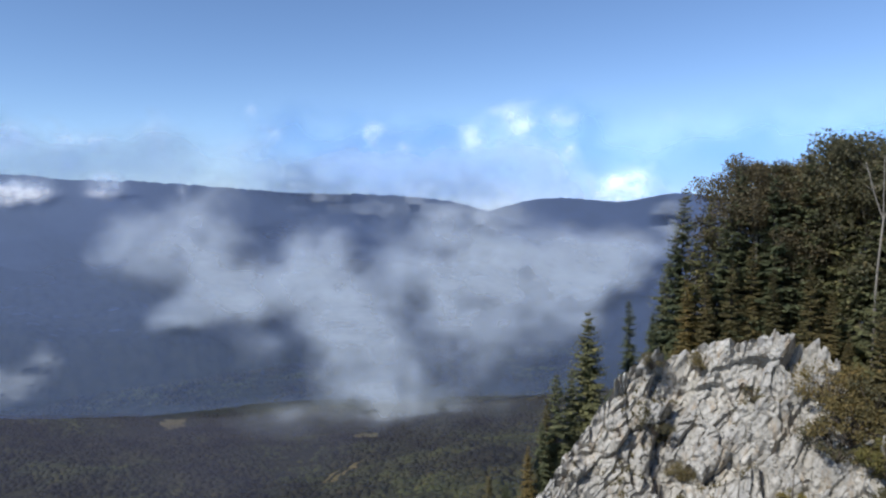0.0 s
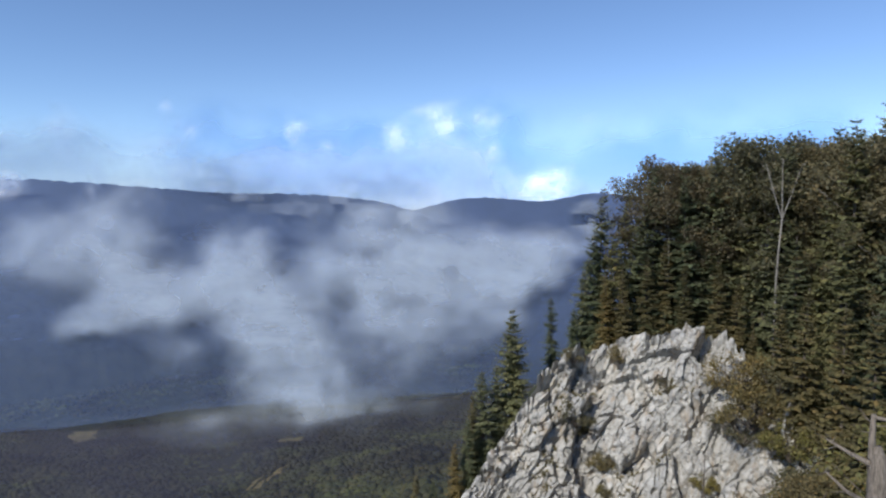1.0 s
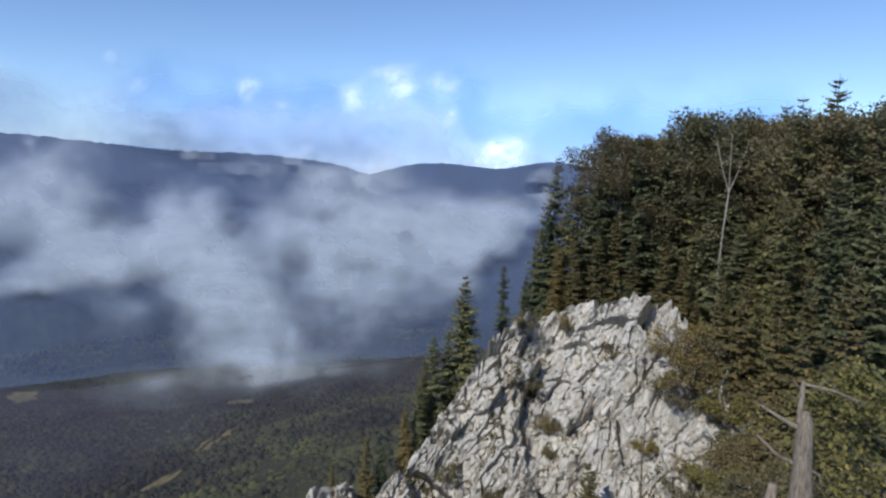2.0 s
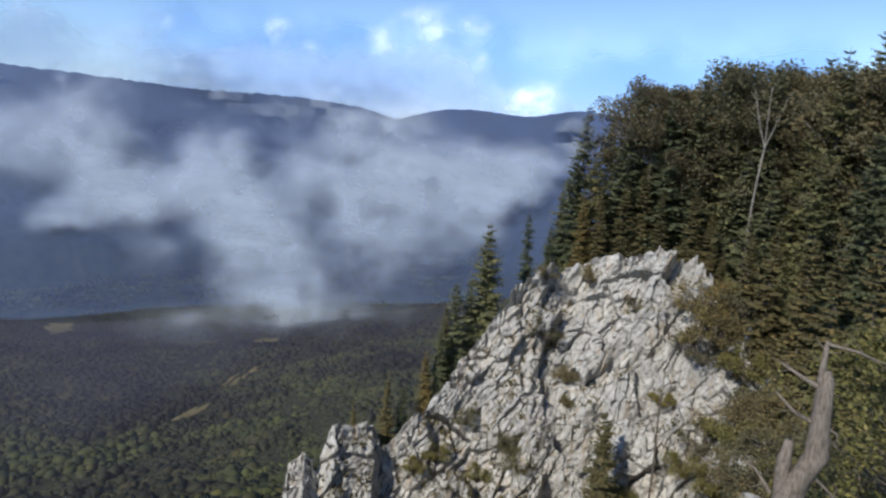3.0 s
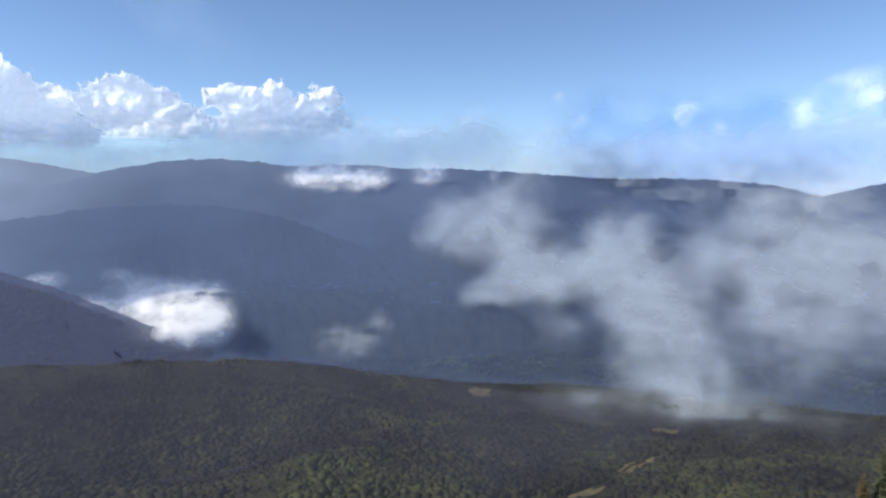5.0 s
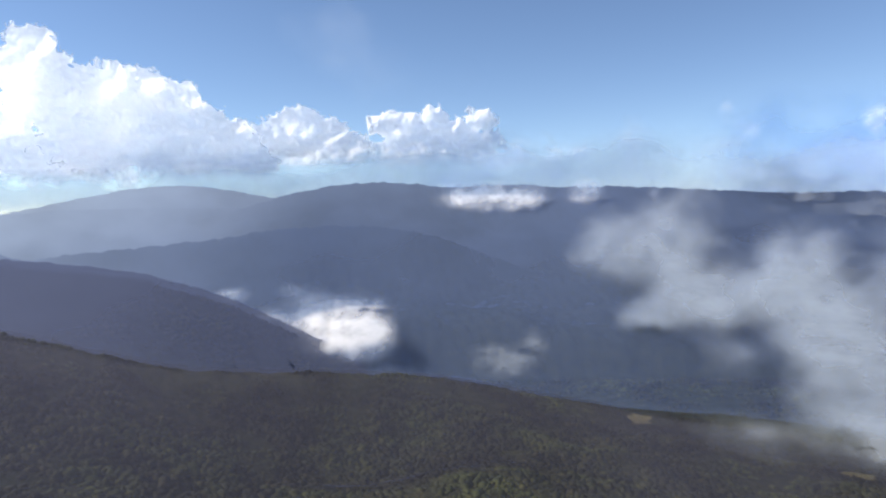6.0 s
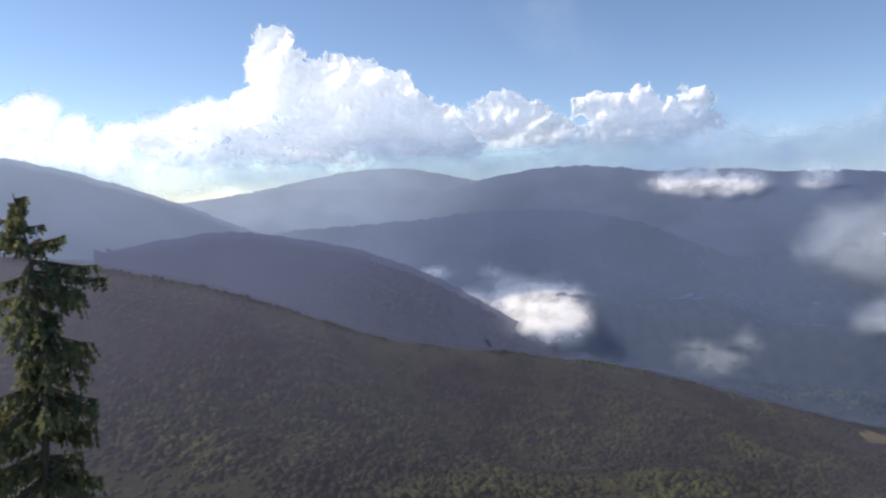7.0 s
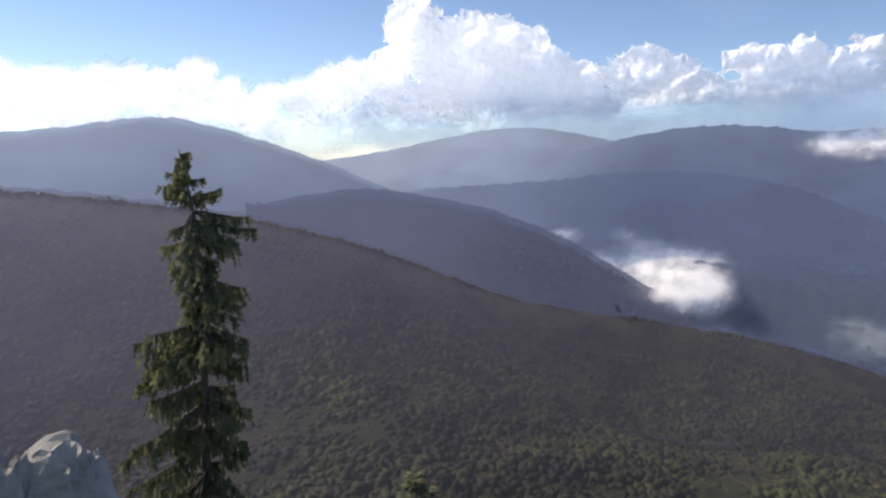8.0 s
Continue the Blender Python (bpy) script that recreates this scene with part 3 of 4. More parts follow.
# the wood behind: first its edge, then the slope that rises to the right
EDGE = ((-20.3, 66, 1.5), (-22.3, 67, 0.8), (-21.4, 64, -2.5), (-23.3, 65, -1.0), (-24.8, 69, 2.6), (-26.3, 71, 3.0), (-28.0, 69, 3.0), (-27.0, 66, 1.0),
          (-19.2, 68, -4.5), (-29.5, 74, 3.2), (-31, 80, 3.4), (-32, 70, 1.0), (-35.2, 78, 4.6), (-36.4, 70, 2.0), (-37.6, 72, 5.9), (-39.3, 62, 3.5),
          (-40.8, 66, 7.8), (-42.3, 58, 4.5))
RISE = ((-43.7, 60, 5.4), (-45.5, 56, 6.0), (-38.2, 54, -1.0), (-41.5, 50, 0.5), (-44.5, 46, 0.0), (-47.5, 52, 5.0), (-35.0, 60, -2.5), (-33.0, 64, -2.0),
          (-18.7, 66, -5.8), (-19.6, 65, -2.6), (-24.4, 66, 3.2), (-26.9, 65, 3.6), (-29.2, 66, 3.9), (-31.6, 67, 3.7), (-34.2, 65, 5.0), (-38.6, 60, 6.4),
          (-33.9, 58, -6.4), (-37.0, 60, 0.6), (-30.2, 70, 0.8))
for az, r, el in EDGE + RISE:
    fir_at(az, r, el)
for az, r, el in ((-24.0, 63, -4.3), (-22.0, 62, -5.5), (-20.6, 62, -6.0), (-29.5, 62, -4.5), (-27, 63, -5.0), (-25.5, 64, -3.0), (-28.4, 66, -1.0), (-31.0, 61, -6.5),
                  (-32.2, 58, -9.5), (-34.2, 54, -8.0), (-36.0, 52, -6.5), (-38.5, 48, -7.5), (-40.5, 44, -8.0), (-43.0, 42, -6.0)):
    fir_at(az, r, el, meshes=rnd.choice(RUST_FIRS), label="rust-tinged small fir at the crag's edge")
BEECH_LABEL = "broad dark-crowned beech among the firs"
for az, r, el, m in ((-25.6, 70, 3.5, 2), (-28.6, 76, 3.4, 1), (-33.4, 71, 5.3, 0), (-31.0, 78, 3.9, 1), (-36.2, 78, 4.8, 1), (-39.2, 70, 5.0, 0), (-42.6, 64, 5.4, 1), (-46, 66, 6.0, 0)):
    p = spot(az, r)
    tree("beech_tree", BEECHES[m], p, BEECH_LABEL if m < 2 else "broad beech with browning autumn leaves", "broadleaf trees on the ridge", (EYE.z + r * math.tan(radians(el)) - p.z) / 11.4, 1.3 * az)

# bushes that hang about the crag and fill the slope beside it
def bush_meshes(seed, leaves, n=30, per=110, size=0.075):
    rd = random.Random(seed)
    t, f = Builder(), Builder()
    for _ in range(n):
        a, l = rd.uniform(0, 6.28), rd.uniform(0.35, 1.0)
        end = Vector((math.cos(a) * l, math.sin(a) * l, rd.uniform(0.25, 1.25) * (1.2 - 0.5 * l)))
        t.tube([Vector((0, 0, -0.2)), end * 0.5 + Vector((0, 0, 0.1)), end], [0.03, 0.018, 0.006], 4)
        leaf_cloud(f, rd, end, rd.uniform(0.22, 0.42), per, size)
    return t.mesh("bush_stems", BARK, True), f.mesh("bush_leaves", leaves)


BUSHES = [bush_meshes(61, LEAVES), bush_meshes(62, RUSTY), bush_meshes(63, BRIGHT)]
BUSH_LABELS = ["dark green bush on the rocky slope", "rust-brown bush on the rocky slope", "sunlit yellow-green bush on the rocky slope"]


def bush(place, k, size, turn=0.0, group="bushes beside the crag"):
    ob = thing("bush", 0, 0, 0, BUSH_LABELS[k], "bush", group)
    part("stem", BUSHES[k][0], ob)
    part("foliage", BUSHES[k][1], ob)
    ob.matrix_basis = Matrix.Translation(place) @ Matrix.Rotation(turn, 4, "Z") @ Matrix.Scale(size, 4)
    return ob


def crag_at(az, el):
    """The place on the crag at that heading and elevation."""
    i = int(np.clip(np.searchsorted(CRAG_A, az), 0, len(CRAG_A) - 1))
    col = CRAG_P[i]
    e = np.degrees(np.arctan2(col[:, 2] - EYE.z, np.hypot(col[:, 0], col[:, 1])))
    return Vector(col[int(np.argmax(e > el))])


for az, el, k, size in ((-18.4, -18.6, 0, 1.0), (-19.4, -19.2, 1, 0.7), (-15.6, -28.2, 0, 1.0), (-11.6, -26.3, 1, 0.7), (-16.8, -29.6, 1, 0.9), (-29.0, -22.6, 2, 0.7), (-26.0, -15.6, 0, 0.6),
                        (-22.0, -13.4, 1, 0.7), (-20.6, -22.0, 1, 0.8), (-21.0, -24.0, 1, 0.6), (-9.0, -29.5, 2, 0.8), (-7.0, -30.5, 2, 0.7), (-18.0, -13.6, 0, 0.7), (-13.2, -30.8, 2, 0.8),
                        (-31.4, -15.0, 1, 1.6), (-32.6, -17.2, 1, 1.7), (-31.8, -18.6, 0, 1.5), (-34.0, -16.0, 0, 1.7), (-33.8, -13.0, 1, 1.6), (-32.6, -12.0, 1, 1.5), (-35.2, -19.2, 2, 1.2),
                        (-25.0, -30.5, 2, 0.9), (-27.0, -31.5, 2, 1.0), (-33.0, -25.5, 0, 1.3), (-35.0, -24.5, 2, 1.3), (-36.5, -22.5, 0, 1.4), (-34.0, -28.5, 2, 1.2), (-31.5, -27.5, 2, 1.0), (-36.0, -27.0, 0, 1.4)):
    p = crag_at(az, el)
    bush(p + heading(180 + az) * 0.25 - Vector((0, 0, 0.1)), k, size * 1.5, az)
for az, r, k, size in ((-37, 44, 0, 2.2), (-39, 40, 1, 2.2), (-41, 38, 0, 2.4), (-43, 36, 0, 2.4), (-45, 34, 2, 2.2), (-38, 34, 0, 2.0), (-40, 30, 2, 1.8), (-42.5, 28, 0, 1.9),
                       (-44.5, 25, 2, 1.8), (-37, 29, 0, 1.6), (-38.6, 25, 1, 1.3), (-41.5, 22, 0, 1.1), (-43.6, 20.5, 2, 1.2), (-46, 21, 0, 1.5), (-47, 30, 0, 2.4),
                       (-48, 26, 2, 2.0), (-36, 36, 2, 1.8), (-40, 48, 1, 2.6), (-43, 46, 0, 2.8), (-37, 52, 0, 2.6), (-46, 42, 0, 2.8)):
    bush(spot(az, r) - Vector((0, 0, 0.2)), k, size, az)

# dry grass on the crag's ledges
def make_grass():
    rng = np.random.default_rng(17)
    nu, nv = len(CRAG_A), len(CRAG_V)
    i, j = rng.integers(6, nu - 6, 26000), rng.integers(8, nv - 50, 26000)
    p = CRAG_P[i, j]
    up = CRAG_P[i, j + 4] - CRAG_P[i, j - 4]
    lean = up[:, 2] / np.linalg.norm(up, axis=1)
    patch = fbm(p / 3.6, 3, 91)
    keep = (lean < 0.8) & (patch > 0.16)
    p = p[keep][:4600]
    f = Builder()
    rd = random.Random(4)
    for q in p:
        o = Vector(q)
        for _ in range(7):
            tip = o + Vector((rd.uniform(-0.22, 0.22), rd.uniform(-0.22, 0.22), rd.uniform(0.12, 0.38)))
            w = Vector((rd.uniform(-1, 1), rd.uniform(-1, 1), 0)).normalized() * 0.035
            f.tri(o - w, o + w, tip)
    ob = new("grass", f.mesh("grass", GRASS))
    tagged(ob, "dry olive grass on the ledges of the crag", "grass", kind="stuff")


make_grass()

# a small fir and a bare pole in front of the rock face
fir_at(-24.4, 46, -23.9, z=-30.0, meshes=RUST_FIRS[0], label="small yellowing fir at the foot of the crag")
p = crag_at(-28.9, -31.0)
pole = Builder()
pole.tube([Vector((0, 0, -1)), Vector((0.06, 0, 4)), Vector((-0.04, 0.05, 8)), Vector((0.03, 0, 11.5))], [0.10, 0.08, 0.06, 0.02], 6)
for k in range(16):
    h = 3 + k * 0.5
    a = k * 2.4
    pole.tube([Vector((0, 0, h)), Vector((math.cos(a) * 0.5, math.sin(a) * 0.5, h + 0.05))], [0.015, 0.005], 3)
tagged(new("dead_pole_tree", pole.mesh("dead_pole_tree", BARK, True)), "thin bare dead trunk against the pale rock", "dead tree").location = p + heading(180 - 28.9) * 0.6

# pale bare trunks among the dark crowns


def bare_trunk(az, r, el0, el1, fork, label, seed):
    rd = random.Random(seed)
    z0, z1 = (EYE.z + r * math.tan(radians(e)) for e in (el0, el1))
    d = heading(az) * r
    h = z1 - z0
    g = ground_z(az, r) - z0 - 0.3
    ob = thing("bare_tree", d.x, d.y, z0, label, "dead tree", "pale bare trunks on the ridge")
    t = Builder()
    mid = 0.55 if fork else 0.95
    t.tube([Vector((0, 0, g)), Vector((0, 0, 0)), Vector((0.1, 0.05, h * 0.25)), Vector((0.3 if fork else 0.05, 0, h * mid))], [0.12, 0.09, 0.08, 0.06 if fork else 0.02], 7)
    part("trunk", t.mesh("bare_trunk", PALE_BARK, True), ob)
    limbs = ((-1.3, 1.0), (-0.1, 1.05), (1.3, 0.98)) if fork else tuple((rd.uniform(-1.2, 1.2), 0.1 + k * 0.11) for k in range(8))
    for x, top in limbs:
        b = Builder()
        if fork:
            pts = [Vector((0.3, 0, h * mid)), Vector((0.3 + x * 0.5, 0.1, h * 0.75)), Vector((0.3 + x, 0.1, h * top))]
            b.tube(pts, [0.055, 0.045, 0.02], 6)
            for _ in range(5):
                o = pts[1].lerp(pts[2], rd.random())
                b.tube([o, o + Vector((rd.uniform(-0.6, 0.6), rd.uniform(-0.3, 0.3), rd.uniform(0.2, 0.9)))], [0.02, 0.008], 4)
        else:
            o = Vector((0.05, 0, h * top))
            b.tube([o, o + Vector((x * 0.6, rd.uniform(-0.3, 0.3), 0.05)), o + Vector((x, rd.uniform(-0.4, 0.4), -0.1))], [0.035, 0.025, 0.01], 4)
        part("limb", b.mesh("bare_limb", PALE_BARK, True), ob)
    ob.rotation_euler = (0, 0, radians(az))
    return ob


bare_trunk(-33.7, 61.5, -6.4, 3.0, True, "pale forked bare beech trunk against dark crowns", 1)
bare_trunk(-25.6, 66.0, -7.2, 0.6, False, "thin grey dead trunk with short branch stubs", 2)
bare_trunk(-26.9, 67.5, -5.5, 1.0, False, "thin grey dead trunk with short branch stubs", 3)

# the near broadleaf whose bright sprays reach into view
SUNLIT = beech_meshes(71, 9, 3.0, BRIGHT, 70, 0.14, 90, 0.12, wood=BARK)
p = spot(-47.0, 21)
tree("young_broadleaf_tree", SUNLIT, p, "young broadleaf tree with sunlit yellow-green leaves", "", 1.05, 0.4)


# the broken snag
def make_snag(place):
    ob = thing("snag", *place, "broken grey-brown dead tree with bare branch stubs", "dead tree")
    t = Builder()
    rd = random.Random(9)
    t.tube([Vector((-0.42, 0, -2.2)), Vector((-0.36, 0, 0.9)), Vector((-0.22, 0, 1.7)), Vector((0.02, 0, 2.3)), Vector((0.15, 0, 2.8)), Vector((0.12, 0, 3.7)), Vector((0.08, 0, 4.75)), Vector((0.06, 0, 5.0))],
           [0.42, 0.37, 0.31, 0.28, 0.27, 0.23, 0.2, 0.12], 14)
    for v in t.v:
        n = noise.noise(v * 1.7) * 0.13 + noise.noise(v * 6.0) * 0.05
        v.x += n
        v.y += noise.noise(v * 2.2 + Vector((5, 1, 2))) * 0.07
    part("trunk", t.mesh("snag_trunk", DEAD_WOOD, True), ob)
    for name, pts, rads in (("spike", [(-0.02, 0, 4.7), (-0.04, 0, 5.2), (-0.03, 0, 5.75)], [0.1, 0.075, 0.05]),
                            ("top_branch", [(-0.03, 0, 5.68), (0.6, 0.05, 5.62), (1.3, 0.1, 5.42)], [0.05, 0.035, 0.015]),
                            ("branch", [(-0.05, 0, 4.55), (-0.45, -0.1, 4.75), (-0.95, -0.1, 5.0)], [0.08, 0.05, 0.02]),
                            ("branch", [(-0.05, 0, 3.6), (-0.5, -0.2, 3.85), (-0.95, -0.2, 4.25)], [0.07, 0.045, 0.02]),
                            ("stub", [(-0.40, 0, 1.0), (-0.52, -0.05, 2.2), (-0.48, -0.05, 3.0)], [0.23, 0.19, 0.1]),
                            ("branch", [(-0.7, 0, 1.4), (-1.15, 0.1, 1.9), (-1.5, 0.1, 2.0)], [0.06, 0.035, 0.012]),
                            ("branch", [(0.15, 0, 2.2), (0.5, 0.1, 1.9), (0.85, 0.1, 1.6)], [0.05, 0.035, 0.012]),
                            ("branch", [(0.2, 0, 3.6), (0.5, -0.1, 3.5), (0.6, -0.1, 3.1)], [0.04, 0.025, 0.01])):
        b = Builder()
        b.tube([Vector(q) for q in pts], rads, 7)
        for _ in range(5):
            o = Vector(pts[rd.randint(0, 1)]).lerp(Vector(pts[2]), rd.random())
            b.tube([o, o + Vector((rd.uniform(-0.45, 0.45), rd.uniform(-0.25, 0.25), rd.uniform(-0.2, 0.35)))], [0.018, 0.005], 3)
        part(name, b.mesh("snag_" + name, DEAD_WOOD, True), ob)
    ob.rotation_euler = (0, 0, radians(-40.5))
    return ob


p = spot(-40.6, 18)
make_snag((p.x, p.y, EYE.z - 18 * math.tan(radians(15.3)) - 5.75))

# ---- valley woods ----


def woods(name, mat, count, seed, az0, az1, r0, r1, size, label, gap, owners=(0,)):
    rng = np.random.default_rng(seed)
    az = rng.uniform(az0, az1, count)
    r = np.sqrt(rng.uniform(r0 * r0, r1 * r1, count))
    z, own = land(az, r)
    s = size * np.clip(np.exp(rng.normal(-0.1, 0.34, count)), 0.4, 1.6)
    where = np.stack([-np.sin(np.radians(az)) * r, np.cos(np.radians(az)) * r, 0 * r], 1)
    stand = fbm(where / 55.0, 3, seed + 40)
    s, z = np.minimum(s * np.exp(0.35 * stand), 1.45 * size), z + 2.5 * stand
    s = s * np.clip(np.abs(r - 1250 - 130 * np.sin(radians(3.0) * az + 0.6)) / 150, 0.55, 1)
    keep = np.isin(own, owners) & ~gap(az, r)
    az, r, z, s = az[keep], r[keep], z[keep], s[keep]
    n = len(az)
    k = 6
    ring_r = np.array([1.0, 0.8])
    ring_z = np.array([0.1, 0.85])
    ang = np.arange(k) * 2 * np.pi / k
    base = np.concatenate([np.stack([rr * np.cos(ang + 0.5 * i), rr * np.sin(ang + 0.5 * i), np.full(k, zz)], 1) for i, (rr, zz) in enumerate(zip(ring_r, ring_z))] + [np.array([[0, 0, 1.35]])])
    conifer = rng.random(n) < 0.14
    tall = np.where(conifer, rng.uniform(1.0, 1.6, n), rng.uniform(0.45, 0.85, n))
    s = np.where(conifer, s * 0.7, s)
    V = np.repeat(base[None], n, 0)
    V[conifer, k:2 * k, :2] *= 0.5
    V = V * s[:, None, None] * 0.5
    V[:, :, 2] *= tall[:, None]
    V *= rng.uniform(0.65, 1.3, (n, len(base), 1))
    V[:, :, 0] += (-np.sin(np.radians(az)) * r)[:, None]
    V[:, :, 1] += (np.cos(np.radians(az)) * r)[:, None]
    V[:, :, 2] += z[:, None] - 1.0
    F = []
    for i in range(1):
        for j in range(k):
            a, b = i * k + j, i * k + (j + 1) % k
            F += [(a, b, b + k), (a, b + k, a + k)]
    for j in range(k):
        F.append((k + j, k + (j + 1) % k, 2 * k))
    F = np.array(F)[None] + (np.arange(n) * len(base))[:, None, None]
    ob = new(name, mesh_from(name, V.reshape(-1, 3), F.reshape(-1, 3), mat, True))
    return tagged(ob, label, "forest", kind="stuff")


def distance_at(az, el):
    """How far along a heading the land lies at that elevation."""
    r = np.arange(430.0, 1380.0, 4.0)
    z, _ = land(np.full_like(r, az), r)
    return float(r[np.argmax(np.degrees(np.arctan2(z - EYE.z, r)) > el)])


MEADOWS = []  # heading, distance, half width in degrees, half depth, how much nearer per degree
for a, e, wa, wd, tilt in ((14.6, -25.8, 2.3, 15, 0.32), (8.7, -22.7, 1.5, 17, 0.5), (10.0, -22.9, 0.8, 9, 0.5), (6.9, -19.9, 1.2, 26, 0.1), (22.9, -17.6, 1.1, 30, 0.0)):
    d = distance_at(a, e)
    MEADOWS.append((a, d, wa, wd, distance_at(a - 1, e + tilt) - d if tilt else 0.0))


def in_meadow(az, r):
    hit = np.zeros(len(az), bool)
    for a, d, wa, wd, lean in MEADOWS:
        hit |= ((az - a) / wa) ** 2 + ((r - d + lean * (az - a)) / wd) ** 2 < 1
    return hit


woods("valley_forest", CROWNS, 76000, 8, -16, 108, 215, 1420, 9.6, "dense brown-green woodland of rounded tree crowns", in_meadow)

woods("floor_forest", CROWNS, 16000, 14, -14, 48, 1400, 2100, 9.5, "dim woodland on the valley floor under the mist", in_meadow, (0, len(RIDGES) + 1))
woods("hill_forest", CROWNS, 30000, 12, 46, 106, 1440, 2240, 9.0, "dark hazy woodland on the spur and hill", in_meadow, (1, 2))
for a, d, wa, wd, lean in MEADOWS:
    us, vs = np.linspace(-1, 1, 22), np.linspace(-1, 1, 22)
    U, W = np.meshgrid(us, vs, indexing="ij")
    disc_u, disc_v = U * np.sqrt(1 - W * W / 2), W * np.sqrt(1 - U * U / 2)
    ang_ = np.arctan2(disc_v, disc_u)
    wob = 1 + 0.22 * np.sin(2 * ang_ + a) + 0.16 * np.sin(5 * ang_ + 2 * a) + 0.1 * np.sin(9 * ang_)
    az_, r_ = a + disc_u * wa * wob, d + disc_v * wd * wob - lean * disc_u * wa * wob
    zz, _ = land(az_, r_)
    P = np.stack([-np.sin(np.radians(az_)) * r_, np.cos(np.radians(az_)) * r_, zz + 1.2], -1).reshape(-1, 3)
    i, j = np.meshgrid(np.arange(21), np.arange(21), indexing="ij")
    c = (i * 22 + j).ravel()
    ob = new("meadow", mesh_from("meadow", P, np.stack([c, c + 1, c + 23, c + 22], 1), MEADOW, True))
    tagged(ob, "small yellow-green clearing in the valley woods", "meadow", "valley meadows", "structure")

# ---- clouds ----


def cloud(name, lobes, dist, label, mat, seed, per=14, opacity=0.3, grain=0.55, depth=0.12, group="", soft=1.5, bulge=0.4):
    """Drifting cloud: many thin domed wisps of mist, gathered in lobes of (heading, elevation, width, height, density)."""
    rng = np.random.default_rng(seed)
    rings, seg = np.array([0.3, 0.55, 0.8, 1.0]), 12
    V, F, D = [], [], []
    for az, el, wa, we, dn in lobes:
        for _ in range(int(per * max(1.0, wa / 3.0))):
            g = np.clip(rng.normal(0, 0.42, 2), -1.0, 1.0)
            a, e = az + g[0] * wa, el + g[1] * we
            r = (dist if e > -6 else min(dist, 370 / math.tan(math.radians(-e)))) * (1 + rng.uniform(-depth, depth))
            c = np.array(heading(a, e)) * r + np.array(EYE)
            size = r * math.radians(min(wa, we * 1.4)) * rng.uniform(0.45, 1.0) * grain
            toward = -np.array(heading(a, e)) + rng.normal(0, 0.28, 3)
            toward /= np.linalg.norm(toward)
            u = np.cross(toward, (0, 0, 1.0))
            u /= np.linalg.norm(u)
            w = np.cross(u, toward)
            n0 = len(V)
            V.append(c + toward * size * bulge)
            D.append(dn * opacity)
            ph = rng.uniform(0, 6.28)
            for rho in rings:
                for k in range(seg):
                    t = 2 * math.pi * k / seg
                    rr = size * rho * (1 + 0.22 * math.sin(3 * t + ph) + 0.1 * math.sin(5 * t + 2 * ph))
                    V.append(c + (u * math.cos(t) * 1.25 + w * math.sin(t)) * rr + toward * size * bulge * (1 - rho ** 2))
                    D.append(dn * opacity * (1 - rho ** 2) ** soft)
            for k in range(seg):
                F.append((n0, n0 + 1 + k, n0 + 1 + (k + 1) % seg))
            for i in range(len(rings) - 1):
                for k in range(seg):
                    p, q = n0 + 1 + i * seg + k, n0 + 1 + i * seg + (k + 1) % seg
                    F += [(p, p + seg, q + seg), (p, q + seg, q)]
    ob = new(name, mesh_from(name, np.array(V), F, mat, True))
    ob.data.attributes.new("thickness", "FLOAT", "POINT").data.foreach_set("value", np.array(D, np.float32))
    return tagged(ob, label, "cloud", group, "stuff")


def slope_behind(A, E, beyond, far):
    """How far off the land lies behind each heading and elevation, past a given distance; far where there is only sky."""
    R = np.arange(beyond, far + 1, 25.0)
    head = np.arange(A.min() - 1, A.max() + 2, 0.5)
    H, RR_ = np.meshgrid(head, R, indexing="ij")
    up = np.maximum.accumulate(np.degrees(np.arctan2(land(H, RR_)[0] - EYE.z, RR_)), axis=1)
    els = E[0]
    hit = np.stack([np.interp(els, row + 1e-6 * np.arange(len(R)), R, right=far) for row in up])
    k = np.ones(9) / 9
    hit = np.apply_along_axis(lambda v: np.convolve(np.pad(v, 4, "edge"), k, "valid"), 0, hit)
    m = max(3, int(0.8 / (els[1] - els[0])) | 1)
    hit = np.apply_along_axis(lambda v: np.convolve(np.pad(v, m // 2, "edge"), np.ones(m) / m, "valid"), 1, hit)
    out = np.empty_like(A)
    for j in range(A.shape[1]):
        out[:, j] = np.interp(A[:, j], head, hit[:, j])
    return out


